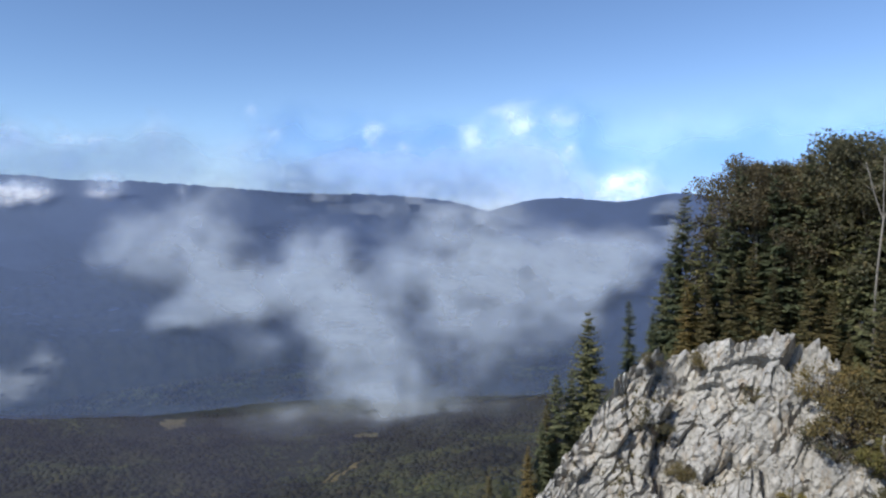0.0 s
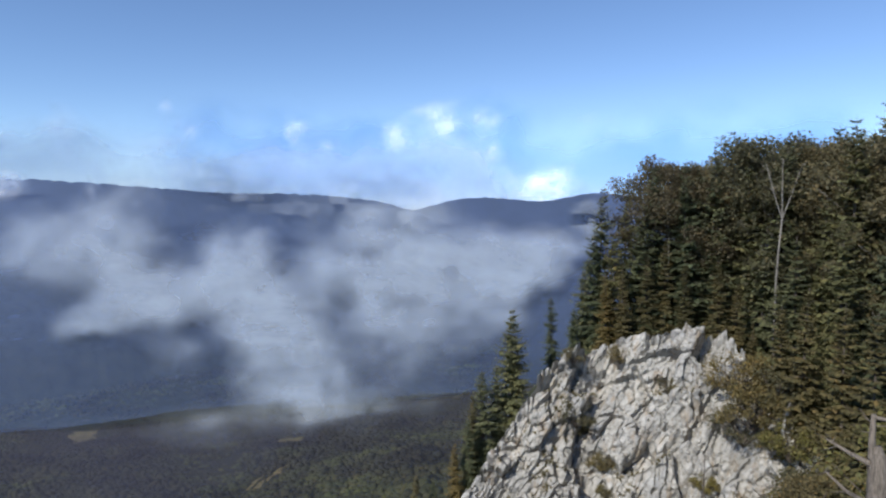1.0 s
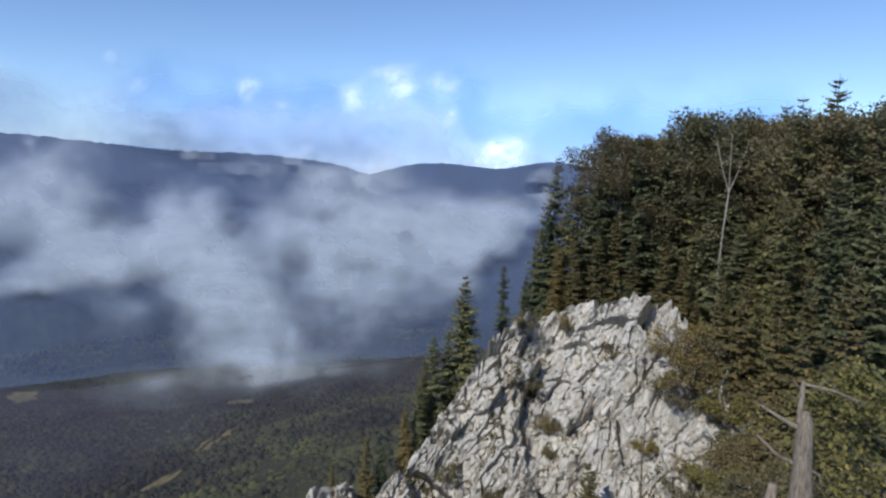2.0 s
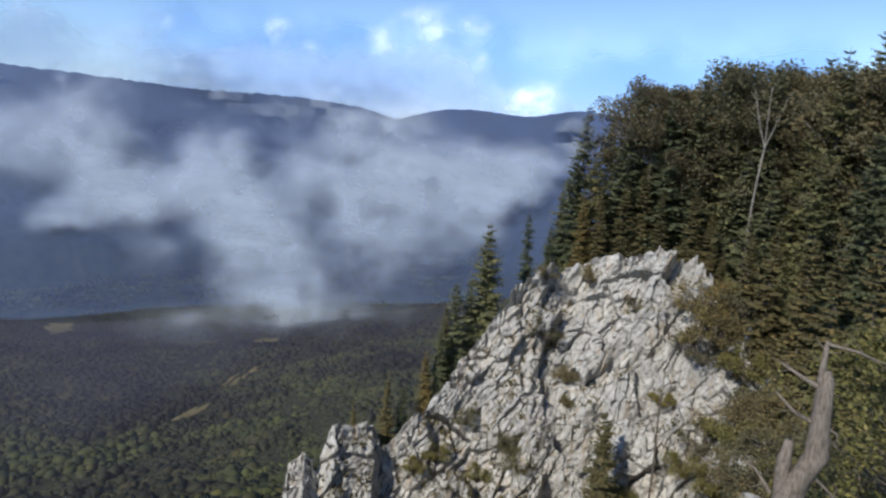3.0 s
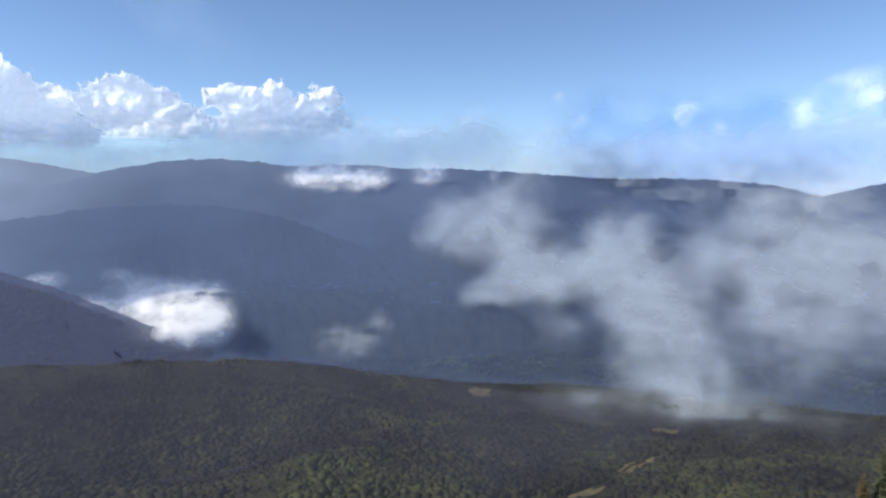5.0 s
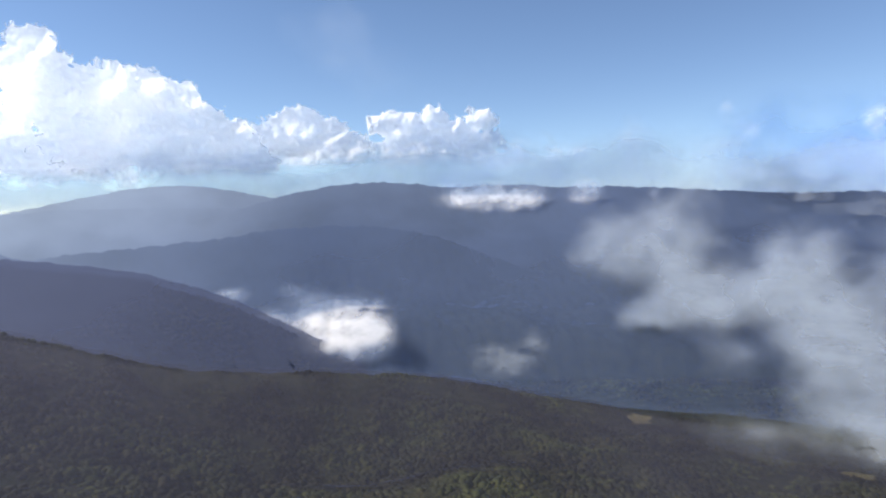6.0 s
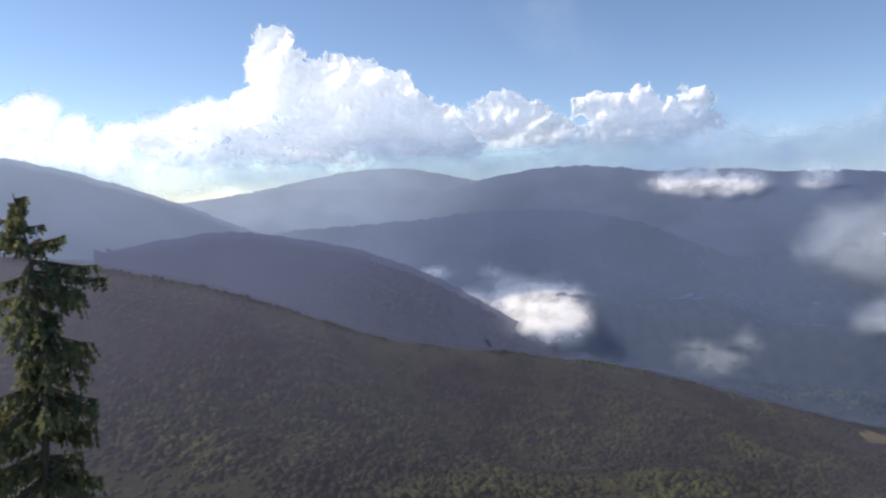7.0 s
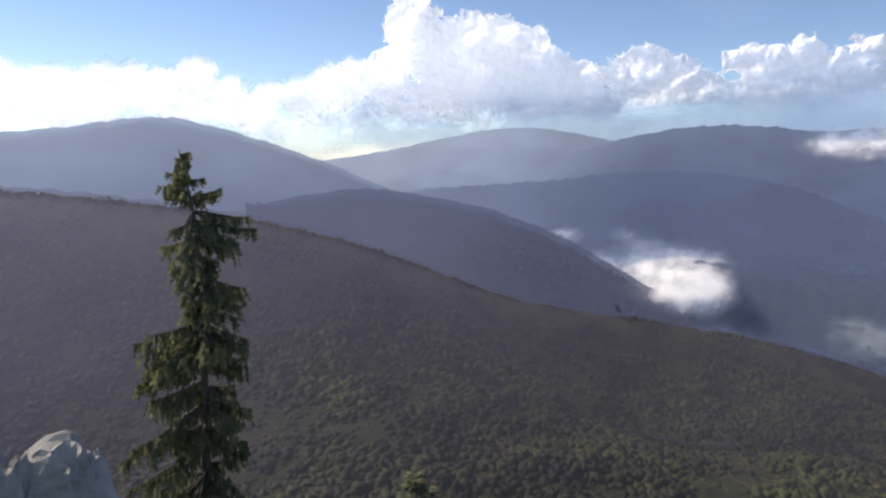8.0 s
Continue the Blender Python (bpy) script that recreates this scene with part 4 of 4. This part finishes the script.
def mist(name, lobes, dist, label, mat, seed, layers=4, step=0.14, deep=22.0, opacity=0.36, torn=0.36, grain=2.4, group="", beyond=1450.0, off=0.92, cling=True):
    """Drifting mist: billowing layers that cling to the slopes, dense where the lobes of (heading, elevation, width, height, density) lie, torn by turbulence."""
    L = np.array(lobes)
    a0, a1 = (L[:, 0] - 2.1 * L[:, 2]).min(), (L[:, 0] + 2.1 * L[:, 2]).max()
    e0, e1 = (L[:, 1] - 2.1 * L[:, 3]).min(), (L[:, 1] + 2.1 * L[:, 3]).max()
    A, E = np.meshgrid(np.arange(a0, a1, step), np.arange(e0, e1, step), indexing="ij")
    na, ne = A.shape
    i, j = np.meshgrid(np.arange(na - 1), np.arange(ne - 1), indexing="ij")
    c = (i * ne + j).ravel()
    quads = np.stack([c, c + ne, c + ne + 1, c + 1], 1)
    base = np.minimum(slope_behind(A, E, beyond, dist / off).ravel() * off, dist) if cling else np.full(A.size, float(dist))
    V, F, D = [], [], []
    count = 0
    for k in range(layers):
        q = np.stack([A.ravel() / grain, E.ravel() / (0.8 * grain), np.full(A.size, 0.22 * k)], 1)
        swirl = 0.3 * grain
        aw = A.ravel() + swirl * fbm(q * 0.8, 3, seed) + 0.3 * swirl * fbm(q * 3.1, 3, seed + 3)
        ew = E.ravel() + 0.8 * swirl * fbm(q * 0.8, 3, seed + 7) + 0.25 * swirl * fbm(q * 3.1, 3, seed + 9)
        field = np.zeros(A.size)
        for a, e, wa, we, dn in lobes:
            field += dn * np.exp(-1.25 * (((aw - a) / wa) ** 2 + ((ew - e) / we) ** 2))
        field = 1.25 * (1 - np.exp(-field))
        n = fbm(q * 1.3, 5, seed + 13, 0.45)
        u = np.clip((field * (0.9 + torn * n) - 0.06) / 1.0, 0, 1)
        dens = opacity * u * u * (3 - 2 * u)
        r = base - k * deep - deep * (0.4 * np.minimum(field, 1.0) + 0.3 * fbm(q, 2, seed + 17))
        er, ar = np.radians(E.ravel()), np.radians(A.ravel())
        P = np.stack([-np.sin(ar) * np.cos(er) * r, np.cos(ar) * np.cos(er) * r, np.sin(er) * r + EYE.z], 1)
        keep = quads[dens[quads].max(1) > 0.006]
        used, inv = np.unique(keep, return_inverse=True)
        V.append(P[used])
        F.append(inv.reshape(-1, 4) + count)
        D.append(dens[used])
        count += len(used)
    ob = new(name, mesh_from(name, np.concatenate(V), np.concatenate(F), mat, True))
    ob.data.attributes.new("thickness", "FLOAT", "POINT").data.foreach_set("value", np.concatenate(D).astype(np.float32))
    return tagged(ob, label, "cloud", group, "stuff")


def cumulus(lobes, dist, base, label, seed, fade=1.6, step=0.07, deep=75.0, grain=1.5):
    """A heap of cauliflower billows in shells, the ones behind smaller, so that its rim lets the sun through and its body does not."""
    L = np.array(lobes)
    a0, a1 = (L[:, 0] - 1.6 * L[:, 2]).min(), (L[:, 0] + 1.6 * L[:, 2]).max()
    e0, e1 = base - 0.2, (L[:, 1] + 1.6 * L[:, 3]).max()
    A, E = np.meshgrid(np.arange(a0, a1, step), np.arange(e0, e1, step), indexing="ij")
    na, ne = A.shape
    i, j = np.meshgrid(np.arange(na - 1), np.arange(ne - 1), indexing="ij")
    c = (i * ne + j).ravel()
    quads = np.stack([c, c + ne, c + ne + 1, c + 1], 1)
    V, F, D = [], [], []
    count = 0
    er, ar = np.radians(E.ravel()), np.radians(A.ravel())
    q = np.stack([A.ravel() / grain, E.ravel() / grain, np.full(A.size, 0.5)], 1)
    field = np.zeros(A.size)
    for a, e, wa, we, dn in lobes:
        d2 = ((A.ravel() - a) / wa) ** 2 + ((E.ravel() - e) / we) ** 2
        field = np.maximum(field, dn * (1.2 - 0.62 * np.sqrt(d2 + 0.05))) + 0.10 * np.exp(-1.5 * d2)
    knobs = -np.abs(fbm(q * 1.2, 2, seed)) - 0.55 * np.abs(fbm(q * 2.7, 2, seed + 2)) - 0.25 * np.abs(fbm(q * 6.0, 2, seed + 4))
    soft = 0.8 * fbm(q * 0.9, 2, seed + 6) - 0.35 * np.abs(fbm(q * 1.2, 1, seed))
    field = field + 0.34 * (knobs + 0.65)
    for k, edge in enumerate((0.45, 0.57, 0.7, 0.85)):
        u = np.clip((field - edge) / (0.10 + 0.05 * k), 0, 1)
        dens = u * np.clip((E.ravel() - base) / fade, 0, 1)
        r = dist + k * deep - deep * (1.3 * np.sqrt(np.clip(field - 0.4, 0, 1)) + 0.6 * soft)
        P = np.stack([-np.sin(ar) * np.cos(er) * r, np.cos(ar) * np.cos(er) * r, np.sin(er) * r + EYE.z], 1)
        keep = quads[dens[quads].max(1) > 0.01]
        used, inv = np.unique(keep, return_inverse=True)
        V.append(P[used])
        F.append(inv.reshape(-1, 4) + count)
        D.append(dens[used])
        count += len(used)
    ob = new("cumulus_cloud", mesh_from("cumulus_cloud", np.concatenate(V), np.concatenate(F), HEAP, True))
    ob.data.attributes.new("thickness", "FLOAT", "POINT").data.foreach_set("value", np.concatenate(D).astype(np.float32))
    return tagged(ob, label, "cloud", "cumulus clouds", "stuff")


# the torn mist over the valley
mist("mist_arm", [(22.5, -2.3, 4.5, 2.5, 0.8), (25.8, -4.3, 2.5, 1.7, 0.5), (19.6, -5.2, 4.0, 2.5, 0.7), (16.7, -7.2, 4.5, 2.2, 0.8), (22.1, -8.9, 2.5, 1.0, 0.8),
                  (18.7, -8.7, 3.0, 1.2, 0.6), (18.7, 0.6, 2.5, 1.5, 0.4), (16.2, -11.6, 3.0, 3.5, 0.3), (20.6, -2.3, 2.0, 1.5, 0.5)],
     3300, "torn arm of grey-white mist drifting across the valley", MIST, 31, group="mist in the valley")
mist("mist_plume", [(10.8, -4.0, 3.0, 2.1, 0.9), (11.3, -7.2, 5.0, 2.5, 0.9), (8.7, -9.6, 4.0, 2.5, 1.0), (6.2, -12.0, 3.7, 3.0, 1.2), (5.1, -14.9, 3.2, 2.5, 1.2),
                    (4.5, -17.1, 2.5, 1.5, 0.8), (13.7, -17.5, 3.0, 1.5, 0.3), (9.7, -15.0, 2.5, 3.0, 0.3), (0.5, -18.0, 3.5, 2.0, 0.35), (3.8, -6.0, 2.5, 2.5, 0.7)],
     3200, "pale plume of mist hanging down into the valley", MIST, 32, group="mist in the valley")
mist("mist_bank", [(0.0, -4.5, 5.5, 3.7, 0.8), (-4.8, -5.8, 5.9, 4.0, 1.0), (-9.4, -5.3, 5.5, 2.7, 1.5), (-13.3, -5.3, 3.5, 2.0, 1.5), (-15.4, -5.2, 2.0, 1.4, 0.7), (-19.1, -1.1, 1.5, 2.0, 1.1),
                   (-17.3, -3.3, 2.0, 1.2, 0.8), (-1.2, -10.3, 4.0, 3.0, 0.5), (-6.0, -11.0, 4.5, 3.0, 0.4), (-1.4, -14.1, 5.0, 3.0, 0.3), (-11.8, -8.7, 3.0, 3.0, 0.45), (-1.8, -1.5, 3.0, 1.5, 0.5)],
     3400, "broad bank of grey-white mist filling the valley head", MIST, 33, group="mist in the valley")
mist("ridge_mist", [(12.8, 1.9, 3.0, 2.2, 0.7), (1.1, -0.1, 7.4, 2.2, 0.5), (-4.9, -0.7, 2.7, 2.2, 0.8), (8.9, 0.3, 4.0, 2.0, 0.4), (18.7, 1.6, 3.0, 1.2, 0.3), (-0.7, 2.8, 5.0, 2.0, 0.25)],
     3050, "soft mist spilling over the mountain ridge", MIST, 34, layers=3, opacity=0.3, cling=False, group="mist in the valley")
mist("low_mist", [(-4.0, -16.0, 6.0, 2.6, 0.6), (3.0, -17.0, 6.0, 2.6, 0.6), (10.0, -17.6, 5.0, 2.2, 0.5), (16.0, -18.0, 4.5, 1.8, 0.35)],
     1900, "faint grey mist over the far edge of the valley woods", MIST, 39, layers=3, opacity=0.08, deep=12, beyond=1000.0, off=0.975, group="mist in the valley")
mist("cloud_puff", [(34.4, -13.2, 2.9, 1.5, 0.8), (31.8, -11.5, 1.3, 1.1, 0.6), (35.8, -12.4, 1.0, 0.7, 0.4)],
     1600, "small faint wisp of mist over the dark slope", MIST, 35, layers=3, step=0.08, deep=12, opacity=0.22, grain=1.0, cling=False, group="low clouds in the valley")
mist("cloud_puff", [(49.1, -9.8, 3.7, 2.4, 1.3), (51.4, -8.5, 2.2, 1.7, 0.7), (46.4, -10.3, 1.9, 2.1, 1.3), (57.7, -6.8, 1.3, 0.7, 1.0), (52.8, -6.5, 1.6, 0.7, 0.35), (54.8, -8.6, 2.0, 0.8, 0.6), (48.2, -11.6, 2.6, 1.2, 1.0)],
     1900, "bright white puff of cloud rising behind the spur", PUFF, 36, layers=3, step=0.08, deep=8, opacity=0.31, torn=0.35, grain=1.3, beyond=1760.0, off=0.945, group="low clouds in the valley")
mist("cloud_puff", [(35.5, 1.2, 4.0, 1.1, 1.2), (32.6, 1.0, 1.5, 0.8, 0.8), (37.6, 1.1, 1.5, 0.6, 0.6)],
     3480, "small white cloud resting on the ridge crest", PUFF, 37, layers=3, step=0.07, deep=8, opacity=0.34, grain=0.9, off=0.988, group="low clouds in the valley")
mist("cloud_puff", [(27.2, 1.5, 1.6, 1.0, 1.0), (21.7, 1.3, 0.7, 1.0, 0.5)],
     3480, "small white cloud resting on the ridge crest", PUFF, 38, layers=3, step=0.07, deep=8, opacity=0.32, grain=0.8, off=0.988, group="low clouds in the valley")

# heaped clouds above the ridges
cumulus([(71.2, 12.4, 1.4, 1.4, 1), (71.7, 10.8, 1.5, 2.0, 1), (70.1, 9.0, 2.5, 2.5, 1), (66.7, 10.0, 2.0, 1.5, 1), (64.3, 9.0, 2.5, 2.0, 1), (61.1, 9.2, 1.5, 1.2, 1), (61.4, 7.1, 3.0, 2.2, 1),
         (59.2, 7.6, 1.2, 1.5, 1), (57.5, 5.9, 2.0, 1.7, 1), (55.6, 4.2, 1.7, 1.2, 1), (66.3, 6.2, 4.5, 2.5, 1), (60.4, 4.7, 4.5, 1.7, 1)], 4800, 2.6, "towering cumulus with brilliant sunlit edges and a grey body", 41)
cumulus([(73.0, 7.1, 1.7, 1.5, 1), (74.9, 6.2, 2.0, 1.5, 1), (77.3, 5.4, 2.0, 1.5, 1), (72.1, 5.0, 3.0, 1.7, 1), (80.1, 4.4, 2.0, 1.1, 1), (68.7, 4.3, 3.0, 1.5, 1)], 4850, 2.4, "white shoulder of heaped cloud beside the tower", 42)
cumulus([(51.8, 7.6, 1.7, 1.1, 1), (49.7, 6.6, 1.7, 1.2, 1), (53.7, 6.3, 2.0, 1.4, 1.0), (48.1, 5.2, 2.2, 1.4, 1.0), (51.3, 5.0, 3.4, 1.8, 1.0)], 4870, 3.6, "ragged bright cumulus above the ridge", 43, 2.4)
cumulus([(44.2, 7.5, 1.5, 1.1, 1), (42.3, 7.2, 1.5, 1.0, 1), (40.2, 7.7, 1.2, 1.1, 1), (38.4, 6.7, 1.5, 1.0, 1), (36.3, 7.6, 1.4, 1.1, 0.8), (41.2, 5.6, 3.4, 1.9, 1), (43.2, 4.5, 2.4, 1.4, 1), (37.5, 5.2, 2.8, 1.8, 1)],
        4870, 3.6, "heaped white cumulus above the ridge", 44, 2.6)
for lobes, sd in (([(77, 6.4, 2.0, 1.2, 1), (80, 5.2, 2.4, 1.4, 1), (75, 5.0, 2.4, 1.6, 1), (79, 3.4, 4, 1.2, 1), (72, 3.6, 4, 1.0, 0.8), (66, 3.2, 4, 0.8, 0.6), (83.5, 4.6, 2.0, 1.2, 1), (84, 3.0, 3, 1.2, 1)], 45),
                  ([(88.6, 6.4, 1.8, 1.4, 1), (92, 5.4, 2.2, 1.4, 1), (96, 5.0, 2.6, 1.5, 1), (100, 5.0, 3, 1.6, 1), (90, 3.6, 4, 1.4, 1), (97, 3.2, 4, 1.6, 1), (104, 4.0, 4, 2.0, 1), (86.5, 4.8, 1.6, 1.2, 0.9)], 46)):
    cloud("cloud_bank", lobes, 4890, "long bank of glaring white cloud low in the sky", BANK, sd, per=20, opacity=0.55, grain=0.75, depth=0.008, soft=0.8, group="cumulus clouds")
for lobes, sd, label in (([(-6.1, 7.4, 2.2, 1.4, 0.6), (-2.5, 5.8, 1.1, 1.5, 0.7), (-10.3, 7.3, 1.5, 0.9, 0.7), (-10.5, 3.5, 1.5, 2.0, 0.5), (-6.6, 5.1, 3.5, 2.5, 0.35), (-19.7, 6.1, 3.0, 2.0, 0.2)], 47, "thin scattered cloud tufts in the blue sky"),
                         ([(-14.6, 1.2, 2.2, 1.4, 0.85), (-12.5, 1.9, 1.7, 0.9, 0.5), (-16.9, 1.9, 2.0, 2.0, 0.35)], 48, "white cumulus rising behind the mountain saddle"),
                         ([(6.1, 6.1, 1.0, 1.1, 0.7), (16.3, 7.5, 0.7, 0.7, 0.6), (14.8, 6.2, 1.6, 0.9, 0.45), (23.3, 5.2, 1.5, 2.2, 0.45), (3.4, 4.6, 0.6, 0.5, 0.6), (5.1, 3.7, 3.5, 1.5, 0.3), (18.6, 4.4, 4.0, 1.5, 0.25)], 49, "thin scattered cloud tufts in the blue sky"),
                         ([(32.9, 4.8, 1.4, 1.5, 0.7), (30.2, 4.7, 1.2, 1.3, 0.7), (27.4, 4.6, 1.2, 0.8, 0.8), (36.6, 3.7, 2.0, 1.2, 0.7), (29.8, 2.7, 1.1, 0.6, 1.0), (38.9, 2.3, 1.5, 0.6, 0.8), (35.0, 3.4, 7.4, 1.5, 0.3)], 50, "row of soft cloud tufts along the ridge")):
    mist("cloud_tufts", lobes, 4700, label, TUFTS, sd, layers=3, step=0.09, deep=40, opacity=0.55, torn=0.4, grain=1.3, cling=False, group="cloud tufts")
mist("high_veil", [(48.3, 14.8, 4.0, 3.0, 0.5), (42.1, 11.4, 7.9, 3.0, 0.3)], 4850, "thin veil of high cloud in the blue", TUFTS, 52, layers=2, step=0.2, deep=40, opacity=0.2, grain=4.0, cling=False)
# Added tint sheet: its blue darkens the whitish sky above the right-hand ridges.
mist("sky_tint", [(a, 2.5, 7.0, 4.2, 0.9) for a in range(-36, 14, 6)], 4920, "added blue sheet that tints the low sky over the far mountains", SKY_TINT, 53, layers=1, step=0.4, deep=10, opacity=0.7, torn=0.1, grain=8.0, cling=False)
mist("horizon_haze", [(a, 1.4, 6.0, 3.4, 1.3) for a in range(-8, 62, 6)] + [(a, 1.0, 6.0, 1.6, 0.5) for a in range(62, 104, 6)], 4600, "milky blue-grey haze along the horizon", VEIL, 51, layers=2, step=0.3, deep=40, opacity=0.5, torn=0.25, grain=5.0, cling=False)

# ---- the lookout ----



def boulder(name, place, size, seed, label, blunt=1.0):
    bm = bmesh.new()
    bmesh.ops.create_icosphere(bm, subdivisions=5, radius=1.0)
    P = np.array([v.co[:] for v in bm.verts])
    P = np.sign(P) * np.abs(P) ** blunt * np.array(size)
    h1, _ = facets(P, 0.5 * size[0], 1.0, seed)
    h2, _ = facets(P, 0.18 * size[0], 1.3, seed + 9)
    k = 1 + 0.02 * h1 + 0.014 * h2 + 0.10 * fbm(P / size[0], 4, seed)
    for v, p, s in zip(bm.verts, P, k):
        v.co = p * s
    me = bpy.data.meshes.new(name)
    bm.to_mesh(me)
    bm.free()
    me.materials.append(ROCK)
    ob = new(name, me)
    ob.location = place
    return tagged(ob, label, "rock")


boulder("lookout_rock", (0.0, 0.0, -1.3), (1.5, 1.5, 1.35), 81, "pale limestone top of the lookout")
for az, r, size, sd in ((-36.3, 33, 0.9, 101), (-37.6, 38, 1.2, 102), (-35.2, 30, 0.8, 103), (-39.5, 27, 0.6, 104), (-37.2, 27, 0.7, 105), (-42.2, 31, 0.8, 106)):
    p = spot(az, r)
    boulder("boulder", (p.x, p.y, p.z + 0.3 * size), (size, size * 0.9, size * 0.75), sd, "pale limestone block among the bushes")
for az, r, z, size, sd in ((100.6, 4.3, -2.12, (0.34, 0.36, 1.92), 85), (105.2, 4.2, -2.0, (0.26, 0.3, 1.9), 88)):
    p = heading(az) * r
    boulder("boulder", (p.x, p.y, z), size, sd, "rounded pale limestone boulder below the lookout", 0.62)


def make_spruce(place, h):
    """The lone spruce below the lookout: uneven tiers of drooping boughs with hanging sprays."""
    rd = random.Random(77)
    ob = thing("spruce_tree", *place, "ragged dark spruce with drooping boughs below the lookout", "tree")
    t = Builder()
    line = lambda d: Vector((0.03 * math.sin(d), 0.26 - 0.26 * math.exp(-0.9 * d) + 0.05 * math.sin(d * 0.7), h - d))
    t.tube([line(h * k / 14) for k in range(14, -1, -1)], [0.01 + 0.19 * k / 14 for k in range(14, -1, -1)], 9)
    part("trunk", t.mesh("spruce_trunk", BARK, True), ob)
    depth = [0.0, 0.35, 0.7, 1.0, 1.35, 1.6, 1.95, 2.25, 2.6, 3.0, 3.4, 3.8, 4.3, 4.8, 5.4, 6.0, 8, 11, 16]
    left = [0.04, 0.25, 0.6, 0.65, 0.5, 1.5, 0.65, 0.35, 0.45, 0.5, 1.1, 1.35, 1.0, 1.75, 1.3, 1.5, 1.9, 2.3, 2.4]
    right = [0.04, 0.2, 0.45, 0.95, 1.0, 0.75, 0.35, 0.3, 0.95, 1.0, 0.9, 0.8, 0.75, 1.15, 0.8, 0.9, 1.6, 2.1, 2.3]
    d = 0.22
    while d < h - 0.8:
        bough, spray = Builder(), Builder()
        tier = rd.choice((0.68, 0.9, 1.1, 1.2)) if d > 0.8 else 1.0
        for k in range(rd.randint(8, 10)):
            a = rd.uniform(0, 2 * math.pi)
            s = math.sin(a)
            reach = np.interp(d, depth, right if s > 0 else left) * abs(s) + 0.5 * (np.interp(d, depth, right) + np.interp(d, depth, left)) * (1 - abs(s))
            reach *= rd.uniform(0.8, 1.12) * tier
            dr = Vector((math.cos(a), s, 0))
            o = line(d + rd.uniform(-0.12, 0.12))
            lift = rd.uniform(0.15, 0.45) if d < 1.2 else rd.uniform(-0.45, 0.0)
            pts = [o + dr * reach * u + Vector((0, 0, reach * (lift * u - 0.35 * u * u + 0.30 * u ** 3))) for u in (0, 0.25, 0.5, 0.75, 1.0)]
            bough.tube(pts, [0.03, 0.022, 0.016, 0.012, 0.006], 4)
            side = Vector((-dr.y, dr.x, 0))
            for n in range(int(7 + 27 * reach)):
                u = rd.uniform(0.12, 1.0) * 4
                q = pts[min(int(u), 3)].lerp(pts[min(int(u), 3) + 1], u - int(u)) if u < 4 else pts[4]
                hang = rd.uniform(0.16, 0.42) * min(1.0, 0.35 + 0.3 * d)
                fall = (Vector((0, 0, -1)) + side * rd.uniform(-0.75, 0.75) + dr * rd.uniform(-0.05, 0.4)).normalized()
                wd = fall.cross(Vector((rd.uniform(-1, 1), rd.uniform(-1, 1), 0.2))).normalized()
                for seg in range(3):
                    q0, q1 = q + fall * hang * seg / 3, q + fall * hang * (seg + 1.15) / 3
                    w = 0.055 * (1.15 - 0.25 * seg)
                    m = q0.lerp(q1, 0.45)
                    spray.quad(q0, m + wd * w, q1, m - wd * w)
        part("bough", bough.mesh("spruce_bough", BARK, True), ob)
        part("foliage", spray.mesh("spruce_foliage", NEEDLES), ob)
        d += rd.uniform(0.26, 0.42) * (1 + 0.05 * d)
    return ob


p = spot(90.3, 13)
make_spruce((p.x, p.y, p.z - 0.1), EYE.z + 13 * math.tan(radians(0.4)) - p.z + 0.1)
fir_at(70.9, 9.0, -26.2, group="", meshes=FIRS[1], label="slim young fir just below the lookout")
